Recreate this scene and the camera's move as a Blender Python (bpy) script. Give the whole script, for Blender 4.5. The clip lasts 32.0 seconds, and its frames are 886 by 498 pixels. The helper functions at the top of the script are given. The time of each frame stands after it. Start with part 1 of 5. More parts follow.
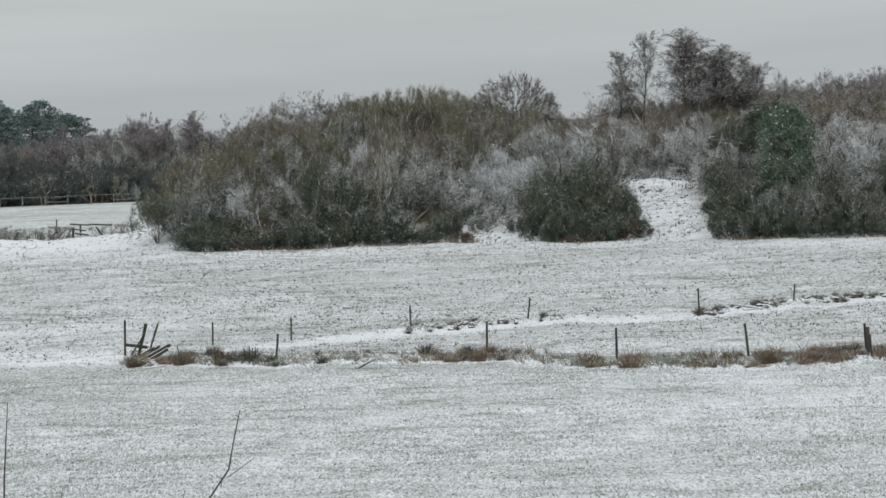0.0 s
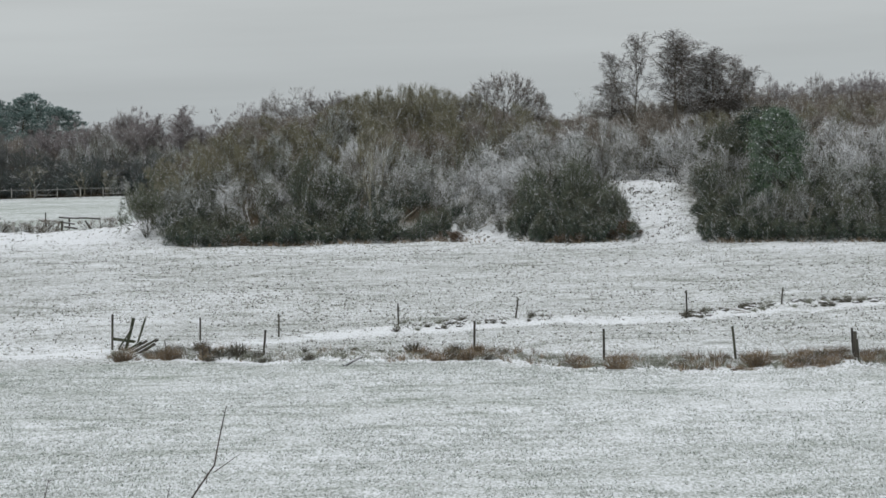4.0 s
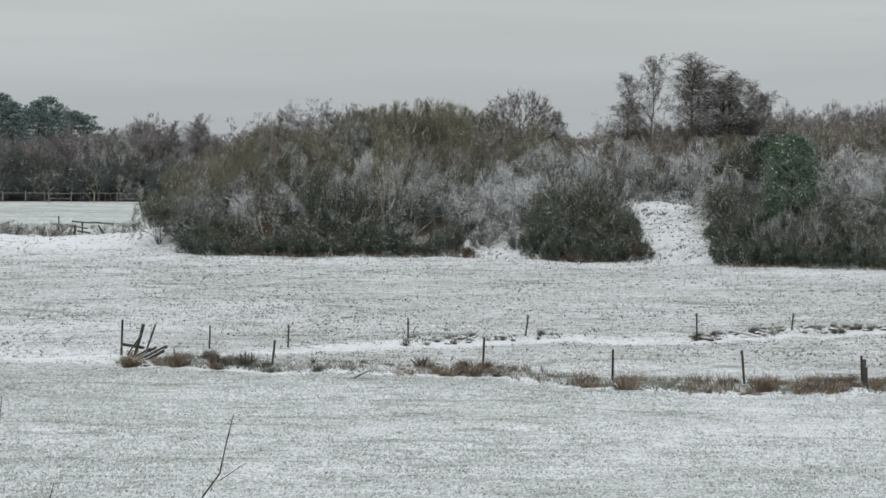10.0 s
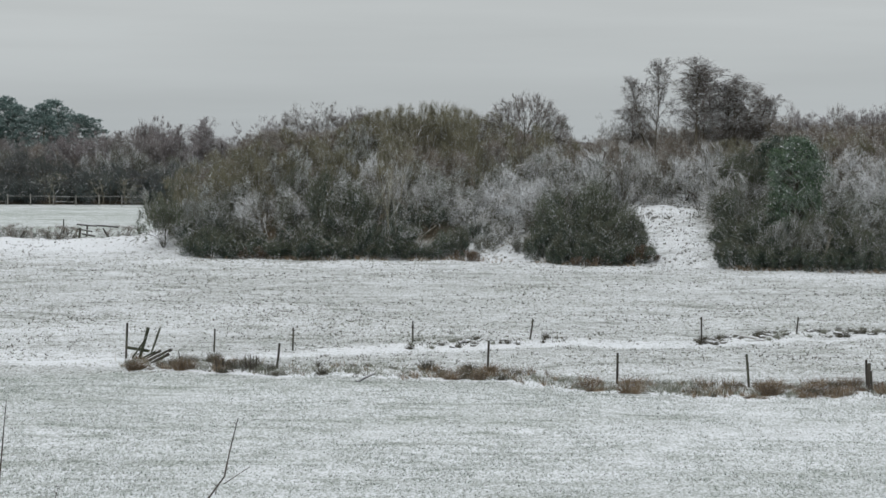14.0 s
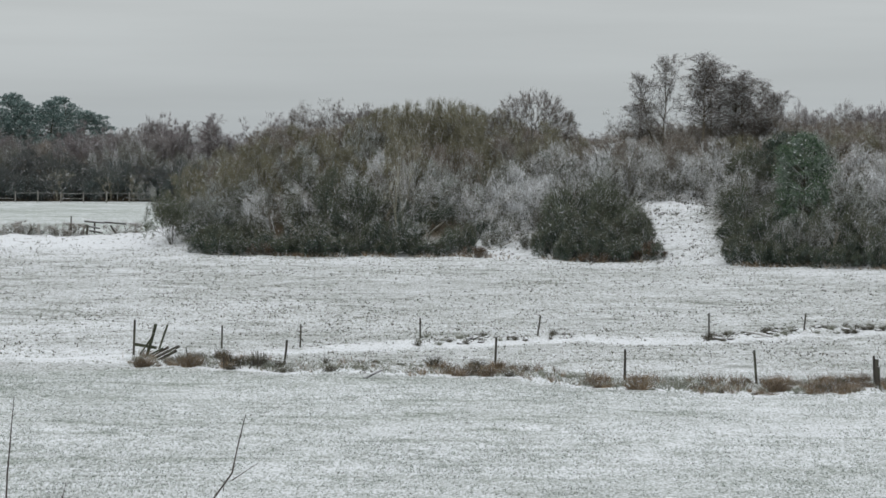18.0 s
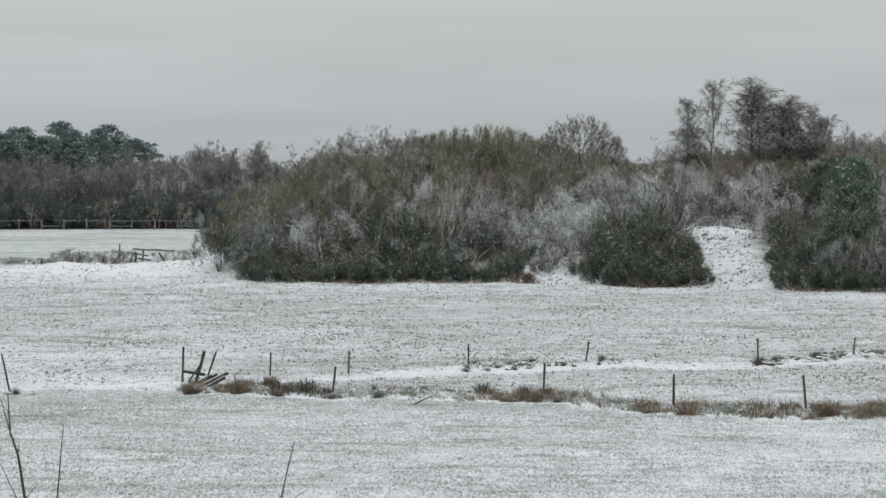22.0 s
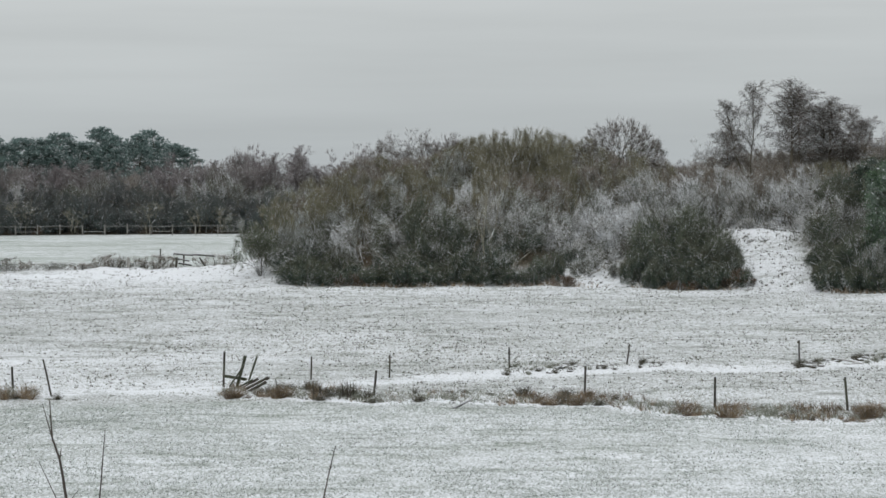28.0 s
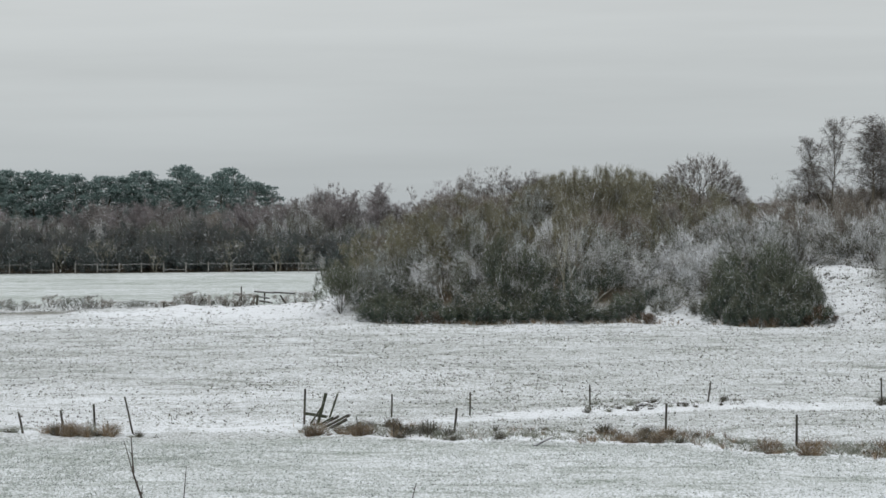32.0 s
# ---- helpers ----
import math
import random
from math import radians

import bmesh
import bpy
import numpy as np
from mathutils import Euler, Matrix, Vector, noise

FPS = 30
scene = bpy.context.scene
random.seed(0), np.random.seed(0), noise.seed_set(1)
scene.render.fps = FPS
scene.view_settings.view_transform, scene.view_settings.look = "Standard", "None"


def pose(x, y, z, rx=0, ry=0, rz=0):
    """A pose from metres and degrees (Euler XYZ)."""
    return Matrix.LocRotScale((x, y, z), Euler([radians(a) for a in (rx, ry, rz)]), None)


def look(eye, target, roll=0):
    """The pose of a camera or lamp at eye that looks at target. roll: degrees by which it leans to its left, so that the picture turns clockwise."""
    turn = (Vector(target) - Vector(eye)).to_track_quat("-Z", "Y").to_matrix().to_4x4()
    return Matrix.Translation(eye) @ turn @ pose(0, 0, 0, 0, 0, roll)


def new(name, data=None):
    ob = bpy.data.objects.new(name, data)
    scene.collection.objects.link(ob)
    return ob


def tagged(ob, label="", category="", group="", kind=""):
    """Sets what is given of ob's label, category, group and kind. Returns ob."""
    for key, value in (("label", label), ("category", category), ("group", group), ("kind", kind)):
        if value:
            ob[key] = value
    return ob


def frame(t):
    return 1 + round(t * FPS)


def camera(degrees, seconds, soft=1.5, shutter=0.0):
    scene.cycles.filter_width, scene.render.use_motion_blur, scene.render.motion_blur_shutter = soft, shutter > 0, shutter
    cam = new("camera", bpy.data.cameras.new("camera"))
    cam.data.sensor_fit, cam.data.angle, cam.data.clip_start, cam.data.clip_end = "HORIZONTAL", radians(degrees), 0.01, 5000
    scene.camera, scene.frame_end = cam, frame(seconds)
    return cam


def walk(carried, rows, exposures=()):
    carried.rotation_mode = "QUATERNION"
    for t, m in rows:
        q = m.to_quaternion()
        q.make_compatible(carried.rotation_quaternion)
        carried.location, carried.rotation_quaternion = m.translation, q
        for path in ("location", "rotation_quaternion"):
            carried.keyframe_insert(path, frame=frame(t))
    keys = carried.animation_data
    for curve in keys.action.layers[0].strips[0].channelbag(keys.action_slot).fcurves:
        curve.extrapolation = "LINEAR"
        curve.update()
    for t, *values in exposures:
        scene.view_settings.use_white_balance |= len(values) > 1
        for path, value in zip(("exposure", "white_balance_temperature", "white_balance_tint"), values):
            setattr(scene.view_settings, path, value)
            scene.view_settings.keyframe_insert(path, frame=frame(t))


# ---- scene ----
cam = camera(18.0, 32.0, soft=1.5)
walk(cam, [
    (0.0, pose(0, 0, 10, 87.545, 2.427, -0.010)),
    (0.5, pose(0, 0, 10, 87.502, 2.291, -0.174)),
    (1.0, pose(0, 0, 10, 87.367, 2.148, -0.208)),
    (1.5, pose(0, 0, 10, 87.274, 2.142, -0.244)),
    (2.0, pose(0, 0, 10, 87.357, 2.186, -0.239)),
    (2.5, pose(0, 0, 10, 87.600, 2.141, -0.228)),
    (3.0, pose(0, 0, 10, 87.671, 1.919, -0.228)),
    (3.5, pose(0, 0, 10, 87.570, 1.773, -0.224)),
    (5.5, pose(0, 0, 10, 87.469, 0.865, -0.071)),
    (6.0, pose(0, 0, 10, 87.571, 0.654, -0.007)),
    (6.5, pose(0, 0, 10, 87.647, 0.499, 0.066)),
    (7.0, pose(0, 0, 10, 87.671, 0.319, 0.144)),
    (7.5, pose(0, 0, 10, 87.585, 0.179, 0.164)),
    (8.0, pose(0, 0, 10, 87.521, 0.104, 0.105)),
    (8.5, pose(0, 0, 10, 87.591, 0.030, 0.050)),
    (9.0, pose(0, 0, 10, 87.675, 0.000, -0.000)),
    (9.5, pose(0, 0, 10, 87.768, -0.123, 0.043)),
    (10.0, pose(0, 0, 10, 87.828, -0.128, 0.113)),
    (10.5, pose(0, 0, 10, 87.786, -0.081, 0.244)),
    (11.0, pose(0, 0, 10, 87.681, -0.109, 0.282)),
    (11.5, pose(0, 0, 10, 87.605, -0.163, 0.212)),
    (12.0, pose(0, 0, 10, 87.597, -0.162, 0.198)),
    (12.5, pose(0, 0, 10, 87.666, -0.168, 0.209)),
    (13.0, pose(0, 0, 10, 87.768, -0.161, 0.168)),
    (13.5, pose(0, 0, 10, 87.853, -0.172, 0.189)),
    (14.0, pose(0, 0, 10, 87.899, -0.174, 0.212)),
    (14.5, pose(0, 0, 10, 87.850, -0.222, 0.200)),
    (16.5, pose(0, 0, 10, 87.791, -0.048, 0.145)),
    (17.0, pose(0, 0, 10, 87.837, -0.063, 0.224)),
    (17.5, pose(0, 0, 10, 87.838, -0.095, 0.320)),
    (18.0, pose(0, 0, 10, 87.827, -0.117, 0.361)),
    (18.5, pose(0, 0, 10, 87.809, -0.107, 0.427)),
    (19.0, pose(0, 0, 10, 87.806, -0.042, 0.512)),
    (19.5, pose(0, 0, 10, 87.868, 0.028, 0.661)),
    (20.0, pose(0, 0, 10, 87.950, 0.109, 0.832)),
    (20.5, pose(0, 0, 10, 88.058, 0.109, 0.967)),
    (21.0, pose(0, 0, 10, 88.144, 0.127, 1.075)),
    (21.5, pose(0, 0, 10, 88.252, 0.188, 1.205)),
    (22.0, pose(0, 0, 10, 88.359, 0.177, 1.332)),
    (22.5, pose(0, 0, 10, 88.292, 0.221, 1.397)),
    (23.0, pose(0, 0, 10, 88.122, 0.226, 1.444)),
    (23.5, pose(0, 0, 10, 88.187, 0.324, 1.476)),
    (24.0, pose(0, 0, 10, 88.277, 0.403, 1.573)),
    (24.5, pose(0, 0, 10, 88.310, 0.401, 1.687)),
    (25.0, pose(0, 0, 10, 88.318, 0.433, 1.768)),
    (25.5, pose(0, 0, 10, 88.340, 0.513, 1.835)),
    (27.5, pose(0, 0, 10, 88.460, 0.409, 2.088)),
    (28.0, pose(0, 0, 10, 88.440, 0.471, 2.148)),
    (28.5, pose(0, 0, 10, 88.569, 0.584, 2.243)),
    (29.0, pose(0, 0, 10, 88.789, 0.517, 2.381)),
    (29.5, pose(0, 0, 10, 88.924, 0.482, 2.568)),
    (30.0, pose(0, 0, 10, 88.948, 0.455, 2.776)),
    (30.5, pose(0, 0, 10, 88.963, 0.510, 2.966)),
    (31.0, pose(0, 0, 10, 89.060, 0.502, 3.272)),
    (31.5, pose(0, 0, 10, 89.171, 0.571, 3.563)),
    (32.0, pose(0, 0, 10, 89.220, 0.579, 3.791)),
], exposures=[(0.0, 0.0), (18.0, 0.0), (25.0, 0.03), (32.0, 0.07)])

# ---- sky and light: an even overcast over snow ----
world = bpy.data.worlds.new("overcast_sky")
scene.world = world
world.use_nodes = True
wn, wl = world.node_tree.nodes, world.node_tree.links
wn.clear()
w_out = wn.new("ShaderNodeOutputWorld")
w_bg = wn.new("ShaderNodeBackground")
w_sky = wn.new("ShaderNodeTexSky")
w_sky.sky_type, w_sky.sun_disc = "NISHITA", False
w_sky.sun_elevation, w_sky.sun_rotation = radians(24), radians(150)
w_co = wn.new("ShaderNodeTexCoord")
w_sep = wn.new("ShaderNodeSeparateXYZ")
wl.new(w_co.outputs["Generated"], w_sep.inputs[0])
w_ramp = wn.new("ShaderNodeValToRGB")
w_ramp.color_ramp.elements[0].position, w_ramp.color_ramp.elements[0].color = 0.0, (4.26, 4.62, 4.8, 1)
w_ramp.color_ramp.elements[1].position, w_ramp.color_ramp.elements[1].color = 1.0, (9.8, 10.0, 10.25, 1)
mid = w_ramp.color_ramp.elements.new(0.09)
mid.color = (5.82, 6.05, 6.1, 1)
wl.new(w_sep.outputs["Z"], w_ramp.inputs[0])
w_map = wn.new("ShaderNodeMapping")
w_map.inputs["Scale"].default_value = (2.5, 2.5, 34.0)
wl.new(w_co.outputs["Generated"], w_map.inputs[0])
w_noise = wn.new("ShaderNodeTexNoise")
w_noise.inputs["Scale"].default_value, w_noise.inputs["Detail"].default_value = 2.2, 4.0
wl.new(w_map.outputs[0], w_noise.inputs["Vector"])
w_rng = wn.new("ShaderNodeMapRange")
w_rng.inputs["From Min"].default_value, w_rng.inputs["From Max"].default_value = 0.3, 0.7
w_rng.inputs["To Min"].default_value, w_rng.inputs["To Max"].default_value = 0.95, 1.05
wl.new(w_noise.outputs["Fac"], w_rng.inputs["Value"])
w_cloud = wn.new("ShaderNodeVectorMath")
w_cloud.operation = "SCALE"
wl.new(w_ramp.outputs[0], w_cloud.inputs[0])
wl.new(w_rng.outputs[0], w_cloud.inputs["Scale"])
w_mix = wn.new("ShaderNodeMixRGB")
w_mix.inputs[0].default_value = 0.97
wl.new(w_sky.outputs[0], w_mix.inputs[1])
wl.new(w_cloud.outputs[0], w_mix.inputs[2])
wl.new(w_mix.outputs[0], w_bg.inputs["Color"])
w_bg.inputs["Strength"].default_value = 0.1
wl.new(w_bg.outputs[0], w_out.inputs["Surface"])

sun = new("sun", bpy.data.lights.new("sun", "SUN"))
sun.data.energy, sun.data.angle, sun.data.color = 0.6, radians(40), (1.0, 0.97, 0.93)
sun.matrix_world = look((0, 0, 60), (30, 52, 8))

# ---- materials ----
SNOW = (0.80, 0.83, 0.86)


class Nodes:
    """A material's node tree, with short calls."""

    def __init__(self, name, rough=0.9):
        self.mat = bpy.data.materials.new(name)
        self.mat.use_nodes = True
        self.n, self.l = self.mat.node_tree.nodes, self.mat.node_tree.links
        self.b = self.n["Principled BSDF"]
        self.b.inputs["Roughness"].default_value = rough
        self.b.inputs["Specular IOR Level"].default_value = 0.25
        self.geo = self.n.new("ShaderNodeNewGeometry")

    def put(self, socket, value):
        if hasattr(value, "is_linked"):
            self.l.new(value, socket)
        else:
            socket.default_value = value

    def noise(self, scale, detail=3.0, stretch=(1, 1, 1), rough=0.6):
        m = self.n.new("ShaderNodeMapping")
        m.inputs["Scale"].default_value = stretch
        self.l.new(self.geo.outputs["Position"], m.inputs[0])
        t = self.n.new("ShaderNodeTexNoise")
        t.inputs["Scale"].default_value, t.inputs["Detail"].default_value = scale, detail
        t.inputs["Roughness"].default_value = rough
        self.l.new(m.outputs[0], t.inputs["Vector"])
        return t.outputs["Fac"]

    def rng(self, value, a, b, lo=0.0, hi=1.0):
        m = self.n.new("ShaderNodeMapRange")
        self.put(m.inputs["Value"], value)
        for key, v in (("From Min", a), ("From Max", b), ("To Min", lo), ("To Max", hi)):
            m.inputs[key].default_value = v
        return m.outputs[0]

    def math(self, op, a, b=0.0):
        m = self.n.new("ShaderNodeMath")
        m.operation, m.use_clamp = op, op in ("MULTIPLY", "ADD")
        self.put(m.inputs[0], a)
        self.put(m.inputs[1], b)
        return m.outputs[0]

    def mix(self, fac, a, b):
        m = self.n.new("ShaderNodeMixRGB")
        self.put(m.inputs[0], fac)
        for s, v in ((m.inputs[1], a), (m.inputs[2], b)):
            self.put(s, (*v, 1) if isinstance(v, tuple) else v)
        return m.outputs[0]

    def up(self, lo, hi):
        s = self.n.new("ShaderNodeSeparateXYZ")
        self.l.new(self.geo.outputs["Normal"], s.inputs[0])
        return self.rng(s.outputs["Z"], lo, hi)

    def island(self):
        return self.geo.outputs["Random Per Island"]

    def any_object(self):
        return self.n.new("ShaderNodeObjectInfo").outputs["Random"]

    def bump(self, height, strength, distance):
        u = self.n.new("ShaderNodeBump")
        u.inputs["Strength"].default_value, u.inputs["Distance"].default_value = strength, distance
        self.l.new(height, u.inputs["Height"])
        self.l.new(u.outputs[0], self.b.inputs["Normal"])

    def done(self, color):
        self.put(self.b.inputs["Base Color"], color)
        return self.mat


def twig_material(name, dark, light, frost, alt=None, coat=-0.35):
    """Bark of twigs; frost: the share of twigs that carry snow on their upper side."""
    m = Nodes(name)
    c = m.mix(m.island(), dark, light)
    if alt:
        c = m.mix(m.rng(m.any_object(), 0.3, 0.9), c, alt)
    c = m.mix(m.rng(m.noise(0.6, 2.0), 0.35, 0.7, 0.0, 0.5), c, tuple(v * 0.6 for v in dark))
    patch = m.rng(m.noise(0.35, 3.0), 0.34, 0.66, frost * 0.35, min(1.0, frost * 1.65))
    pick = m.math("LESS_THAN", m.math("FRACT", m.math("MULTIPLY", m.island(), 0.999)), patch)
    c = m.mix(m.math("MULTIPLY", pick, m.up(coat, coat + 0.8)), c, SNOW)
    return m.done(c)


def leaf_material(name, dark, light, frost, rime=0.0):
    """rime: how far patches of the leaves are greyed by hoarfrost."""
    m = Nodes(name, 0.6)
    c = m.mix(m.island(), dark, light)
    if rime:
        c = m.mix(m.rng(m.noise(1.5, 4.0), 0.42, 0.66, 0.0, rime), c, (0.33, 0.38, 0.36))
    patch = m.rng(m.noise(0.7, 3.0), 0.35, 0.65, frost * 0.3, frost * 1.7)
    c = m.mix(m.math("MULTIPLY", m.math("LESS_THAN", m.island(), patch), m.up(-0.1, 0.6)), c, SNOW)
    return m.done(c)


def wood_material(name, dark, light, snow=0.7):
    m = Nodes(name)
    grain = m.noise(9.0, 4.0, (1, 1, 0.12))
    c = m.mix(m.rng(grain, 0.3, 0.7), dark, light)
    c = m.mix(m.rng(m.noise(2.0, 3.0), 0.5, 0.75, 0.0, 0.6), c, (0.10, 0.12, 0.07))
    c = m.mix(m.math("MULTIPLY", m.up(0.35, 0.8), m.rng(m.noise(5.0, 2.0), 0.3, 0.5, snow * 0.4, snow)), c, SNOW)
    m.bump(grain, 0.5, 0.02)
    return m.done(c)


def ground_material():
    m = Nodes("snow_dusted_grass", 0.95)
    fine = m.noise(7.0, 4.0, (1.8, 0.6, 1), 0.7)
    mid_n = m.noise(1.6, 5.0, (0.7, 0.5, 1), 0.72)
    wide = m.noise(0.16, 3.0, (0.35, 1, 1), 0.6)
    grass = m.mix(m.rng(fine, 0.3, 0.7), (0.110, 0.125, 0.099), (0.25, 0.27, 0.232))
    lush = m.n.new("ShaderNodeAttribute")
    lush.attribute_name = "lush"
    grass = m.mix(lush.outputs["Fac"], grass, (0.178, 0.228, 0.170))
    s = m.math("ADD", m.rng(fine, 0.33, 0.66, 0.0, 0.66), m.rng(mid_n, 0.32, 0.68, 0.04, 0.31))
    s = m.math("ADD", s, m.rng(wide, 0.34, 0.66, -0.07, 0.13))
    streak = m.noise(0.8, 3.0, (0.28, 1, 1), 0.55)
    s = m.math("SUBTRACT", s, m.rng(streak, 0.53, 0.70, 0.0, 0.25))
    drift = m.n.new("ShaderNodeAttribute")
    drift.attribute_name = "drift"
    s = m.math("ADD", s, drift.outputs["Fac"])
    turf = m.n.new("ShaderNodeAttribute")
    turf.attribute_name = "litter"
    litter = m.mix(m.rng(fine, 0.35, 0.65), (0.05, 0.04, 0.028), (0.17, 0.13, 0.085))
    base = m.mix(turf.outputs["Fac"], grass, litter)
    c = m.mix(m.rng(s, 0.10, 0.86), base, SNOW)
    m.bump(m.math("ADD", fine, m.math("MULTIPLY", mid_n, 0.8)), 0.6, 0.10)
    return m.done(c)


GROUND = ground_material()
OLIVE = twig_material("olive_twigs", (0.056, 0.067, 0.046), (0.19, 0.210, 0.150), 0.14, (0.130, 0.138, 0.098))
GREYTWIG = twig_material("grey_brown_twigs", (0.070, 0.077, 0.062), (0.225, 0.24, 0.19), 0.32, (0.15, 0.157, 0.122))
FROST = twig_material("snowy_twigs", (0.125, 0.120, 0.102), (0.36, 0.35, 0.305), 0.78, (0.24, 0.23, 0.195), coat=-0.6)
BROWN = twig_material("brown_twigs", (0.135, 0.120, 0.101), (0.36, 0.318, 0.270), 0.22, (0.26, 0.230, 0.192))
# brown twigs paled and blued: the distance haze is painted into the colour
HAZETWIG = twig_material("hazed_brown_twigs", (0.18, 0.162, 0.166), (0.40, 0.366, 0.372), 0.14, (0.28, 0.262, 0.252))
BIRCHTWIG = twig_material("birch_twigs", (0.105, 0.095, 0.087), (0.28, 0.256, 0.236), 0.30, (0.19, 0.175, 0.16))
BARK = twig_material("grey_bark", (0.045, 0.044, 0.034), (0.125, 0.122, 0.095), 0.18)
# far understorey twigs, their dark greyed blue with haze put into the colour
HAZEBRUSH = twig_material("hazed_understorey_twigs", (0.065, 0.070, 0.070), (0.18, 0.192, 0.190), 0.05, (0.115, 0.130, 0.125))
HALFFROST = twig_material("half_snowy_twigs", (0.078, 0.085, 0.066), (0.25, 0.262, 0.21), 0.50, (0.16, 0.168, 0.128), coat=-0.45)
OLIVETOP = twig_material("olive_brown_twigs", (0.120, 0.118, 0.078), (0.32, 0.308, 0.212), 0.13, (0.222, 0.212, 0.148))
PLAINBARK = twig_material("brown_bark", (0.075, 0.066, 0.05), (0.20, 0.178, 0.14), 0.16)
SNOWBARK = twig_material("snow_laden_bark", (0.07, 0.064, 0.05), (0.17, 0.155, 0.13), 0.85, coat=-0.5)
RUSTY = twig_material("rusty_stems", (0.075, 0.052, 0.036), (0.21, 0.140, 0.092), 0.12)
PALE = twig_material("pale_bark", (0.21, 0.20, 0.15), (0.37, 0.355, 0.275), 0.20)
# bramble green, darkened further for the shade under and inside bushes
DARKLEAF = leaf_material("bramble_and_shade_leaves", (0.012, 0.023, 0.017), (0.056, 0.086, 0.058), 0.025, 0.22)
GREENLEAF = leaf_material("evergreen_leaves", (0.022, 0.052, 0.034), (0.120, 0.182, 0.100), 0.07, 0.5)
# needles lightened to blue-grey, so the haze before the pines is painted in
HAZENEEDLE = leaf_material("hazed_pine_needles", (0.090, 0.140, 0.132), (0.195, 0.272, 0.256), 0.13)
# dark leaves of the far wood, tinted teal as if seen through haze
HAZELEAF = leaf_material("hazed_understorey_leaves", (0.045, 0.062, 0.060), (0.125, 0.156, 0.150), 0.06)
DRYLEAF = leaf_material("dry_leaves", (0.065, 0.066, 0.046), (0.18, 0.176, 0.128), 0.18)
BRACKEN = leaf_material("dead_bracken", (0.058, 0.043, 0.029), (0.215, 0.160, 0.103), 0.20)
STRAW = leaf_material("dead_grass", (0.090, 0.068, 0.044), (0.36, 0.275, 0.180), 0.26)
GREYGRASS = leaf_material("frosted_grass", (0.115, 0.125, 0.09), (0.36, 0.37, 0.31), 0.34)
NEARGRASS = leaf_material("pale_frosted_grass", (0.145, 0.175, 0.150), (0.39, 0.43, 0.39), 0.34)
DARKTUFT = leaf_material("dark_tussock", (0.038, 0.036, 0.026), (0.135, 0.124, 0.090), 0.16)
POST = wood_material("weathered_post", (0.030, 0.027, 0.024), (0.095, 0.087, 0.075))
RAIL = wood_material("grey_rail", (0.19, 0.183, 0.17), (0.39, 0.378, 0.355), 0.9)
MOSSY = wood_material("mossy_wood", (0.028, 0.032, 0.021), (0.085, 0.092, 0.060))
PLANK = wood_material("dark_plank", (0.035, 0.032, 0.027), (0.11, 0.10, 0.085), 1.0)
FARRAIL = wood_material("faded_rail", (0.095, 0.094, 0.09), (0.22, 0.216, 0.205), 0.7)
DARKLOG = wood_material("dark_rotten_log", (0.022, 0.020, 0.018), (0.06, 0.054, 0.047), 0.55)
ROCK = wood_material("dark_rubble", (0.05, 0.045, 0.04), (0.13, 0.12, 0.10), 1.0)

# ---- shape of the land ----


def smooth(v):
    v = np.clip(v, 0, 1)
    return v * v * (3 - 2 * v)


def edge(x):
    """Foot of the bushy mound."""
    return np.interp(x, [-60, -18, 1.4, 12.8, 27.5, 60], [197, 192, 188, 183, 173.6, 160])


def fence_line(x):
    return np.interp(x, [-60, -24, -19.5, -13.2, -6.8, 1.3, 6.0, 10.8, 15.0, 60], [106, 107.8, 108.5, 112.0, 108.3, 107.2, 102.6, 101.3, 100.8, 98])


def back_line(x):
    return np.interp(x, [-60, -10, -6.7, -1.7, 3.4, 10.9, 15.6, 60], [112, 116.0, 117.2, 120.8, 122.3, 122.9, 126.5, 140])


def height(x, y):
    x, y = np.asarray(x, float), np.asarray(y, float)
    near = 8.35 * (1 - smooth((y - 1.0) / 52.0))
    s = np.clip((y - edge(x)) / 42.0, 0, 1)
    wing = smooth((x + 27.0) / 15.0)
    back = 1 - smooth((y - 250) / 45.0)
    mound = 6.3 * (1 - (1 - s) ** 1.28) * wing * back
    bank = (0.5 + 0.10 * np.sin(x * 0.9) + 0.07 * np.sin(x * 2.3 + y * 0.8) + 0.05 * np.sin(x * 4.1 - y * 1.7)) * smooth((x + 50) / 16) * np.exp(-(((y - 206) / 7.0) ** 2)) * smooth((-17.5 - x) / 5.0)
    mound = mound + 0.5 * np.exp(-(((y - edge(x) - 16.4) / 1.5) ** 2) - ((x - 15.0) / 2.7) ** 2)
    df = (y - fence_line(x))
    ridge = 0.16 * np.exp(-((df / 1.6) ** 2)) - 0.10 * np.exp(-(((df - 3.5) / 1.5) ** 2))
    db = (y - back_line(x))
    ridge2 = 0.07 * np.exp(-(((db + 0.4) / 1.3) ** 2)) * smooth((x + 9) / 5) - 0.10 * np.exp(-(((db + 3.0) / 1.6) ** 2))
    far = 0.3 * np.sin(x * 0.021 + 1.0) * smooth((y - 330) / 80)
    roll = 0.05 * np.sin(x * 0.35 + y * 0.21) + 0.04 * np.sin(x * 0.9 - y * 0.5 + 1.3) + 0.025 * np.sin(x * 2.1 + y * 1.7) * np.sin(y * 2.6 - x * 0.6)
    live = smooth((y - 60) / 10) * (1 - smooth((y - 230) / 40))
    slope = 0.01212 * np.clip(y, 0, 345) * (1 - smooth((y - 345) / 400))
    return near + mound + bank + ridge + ridge2 + far + roll * live + slope


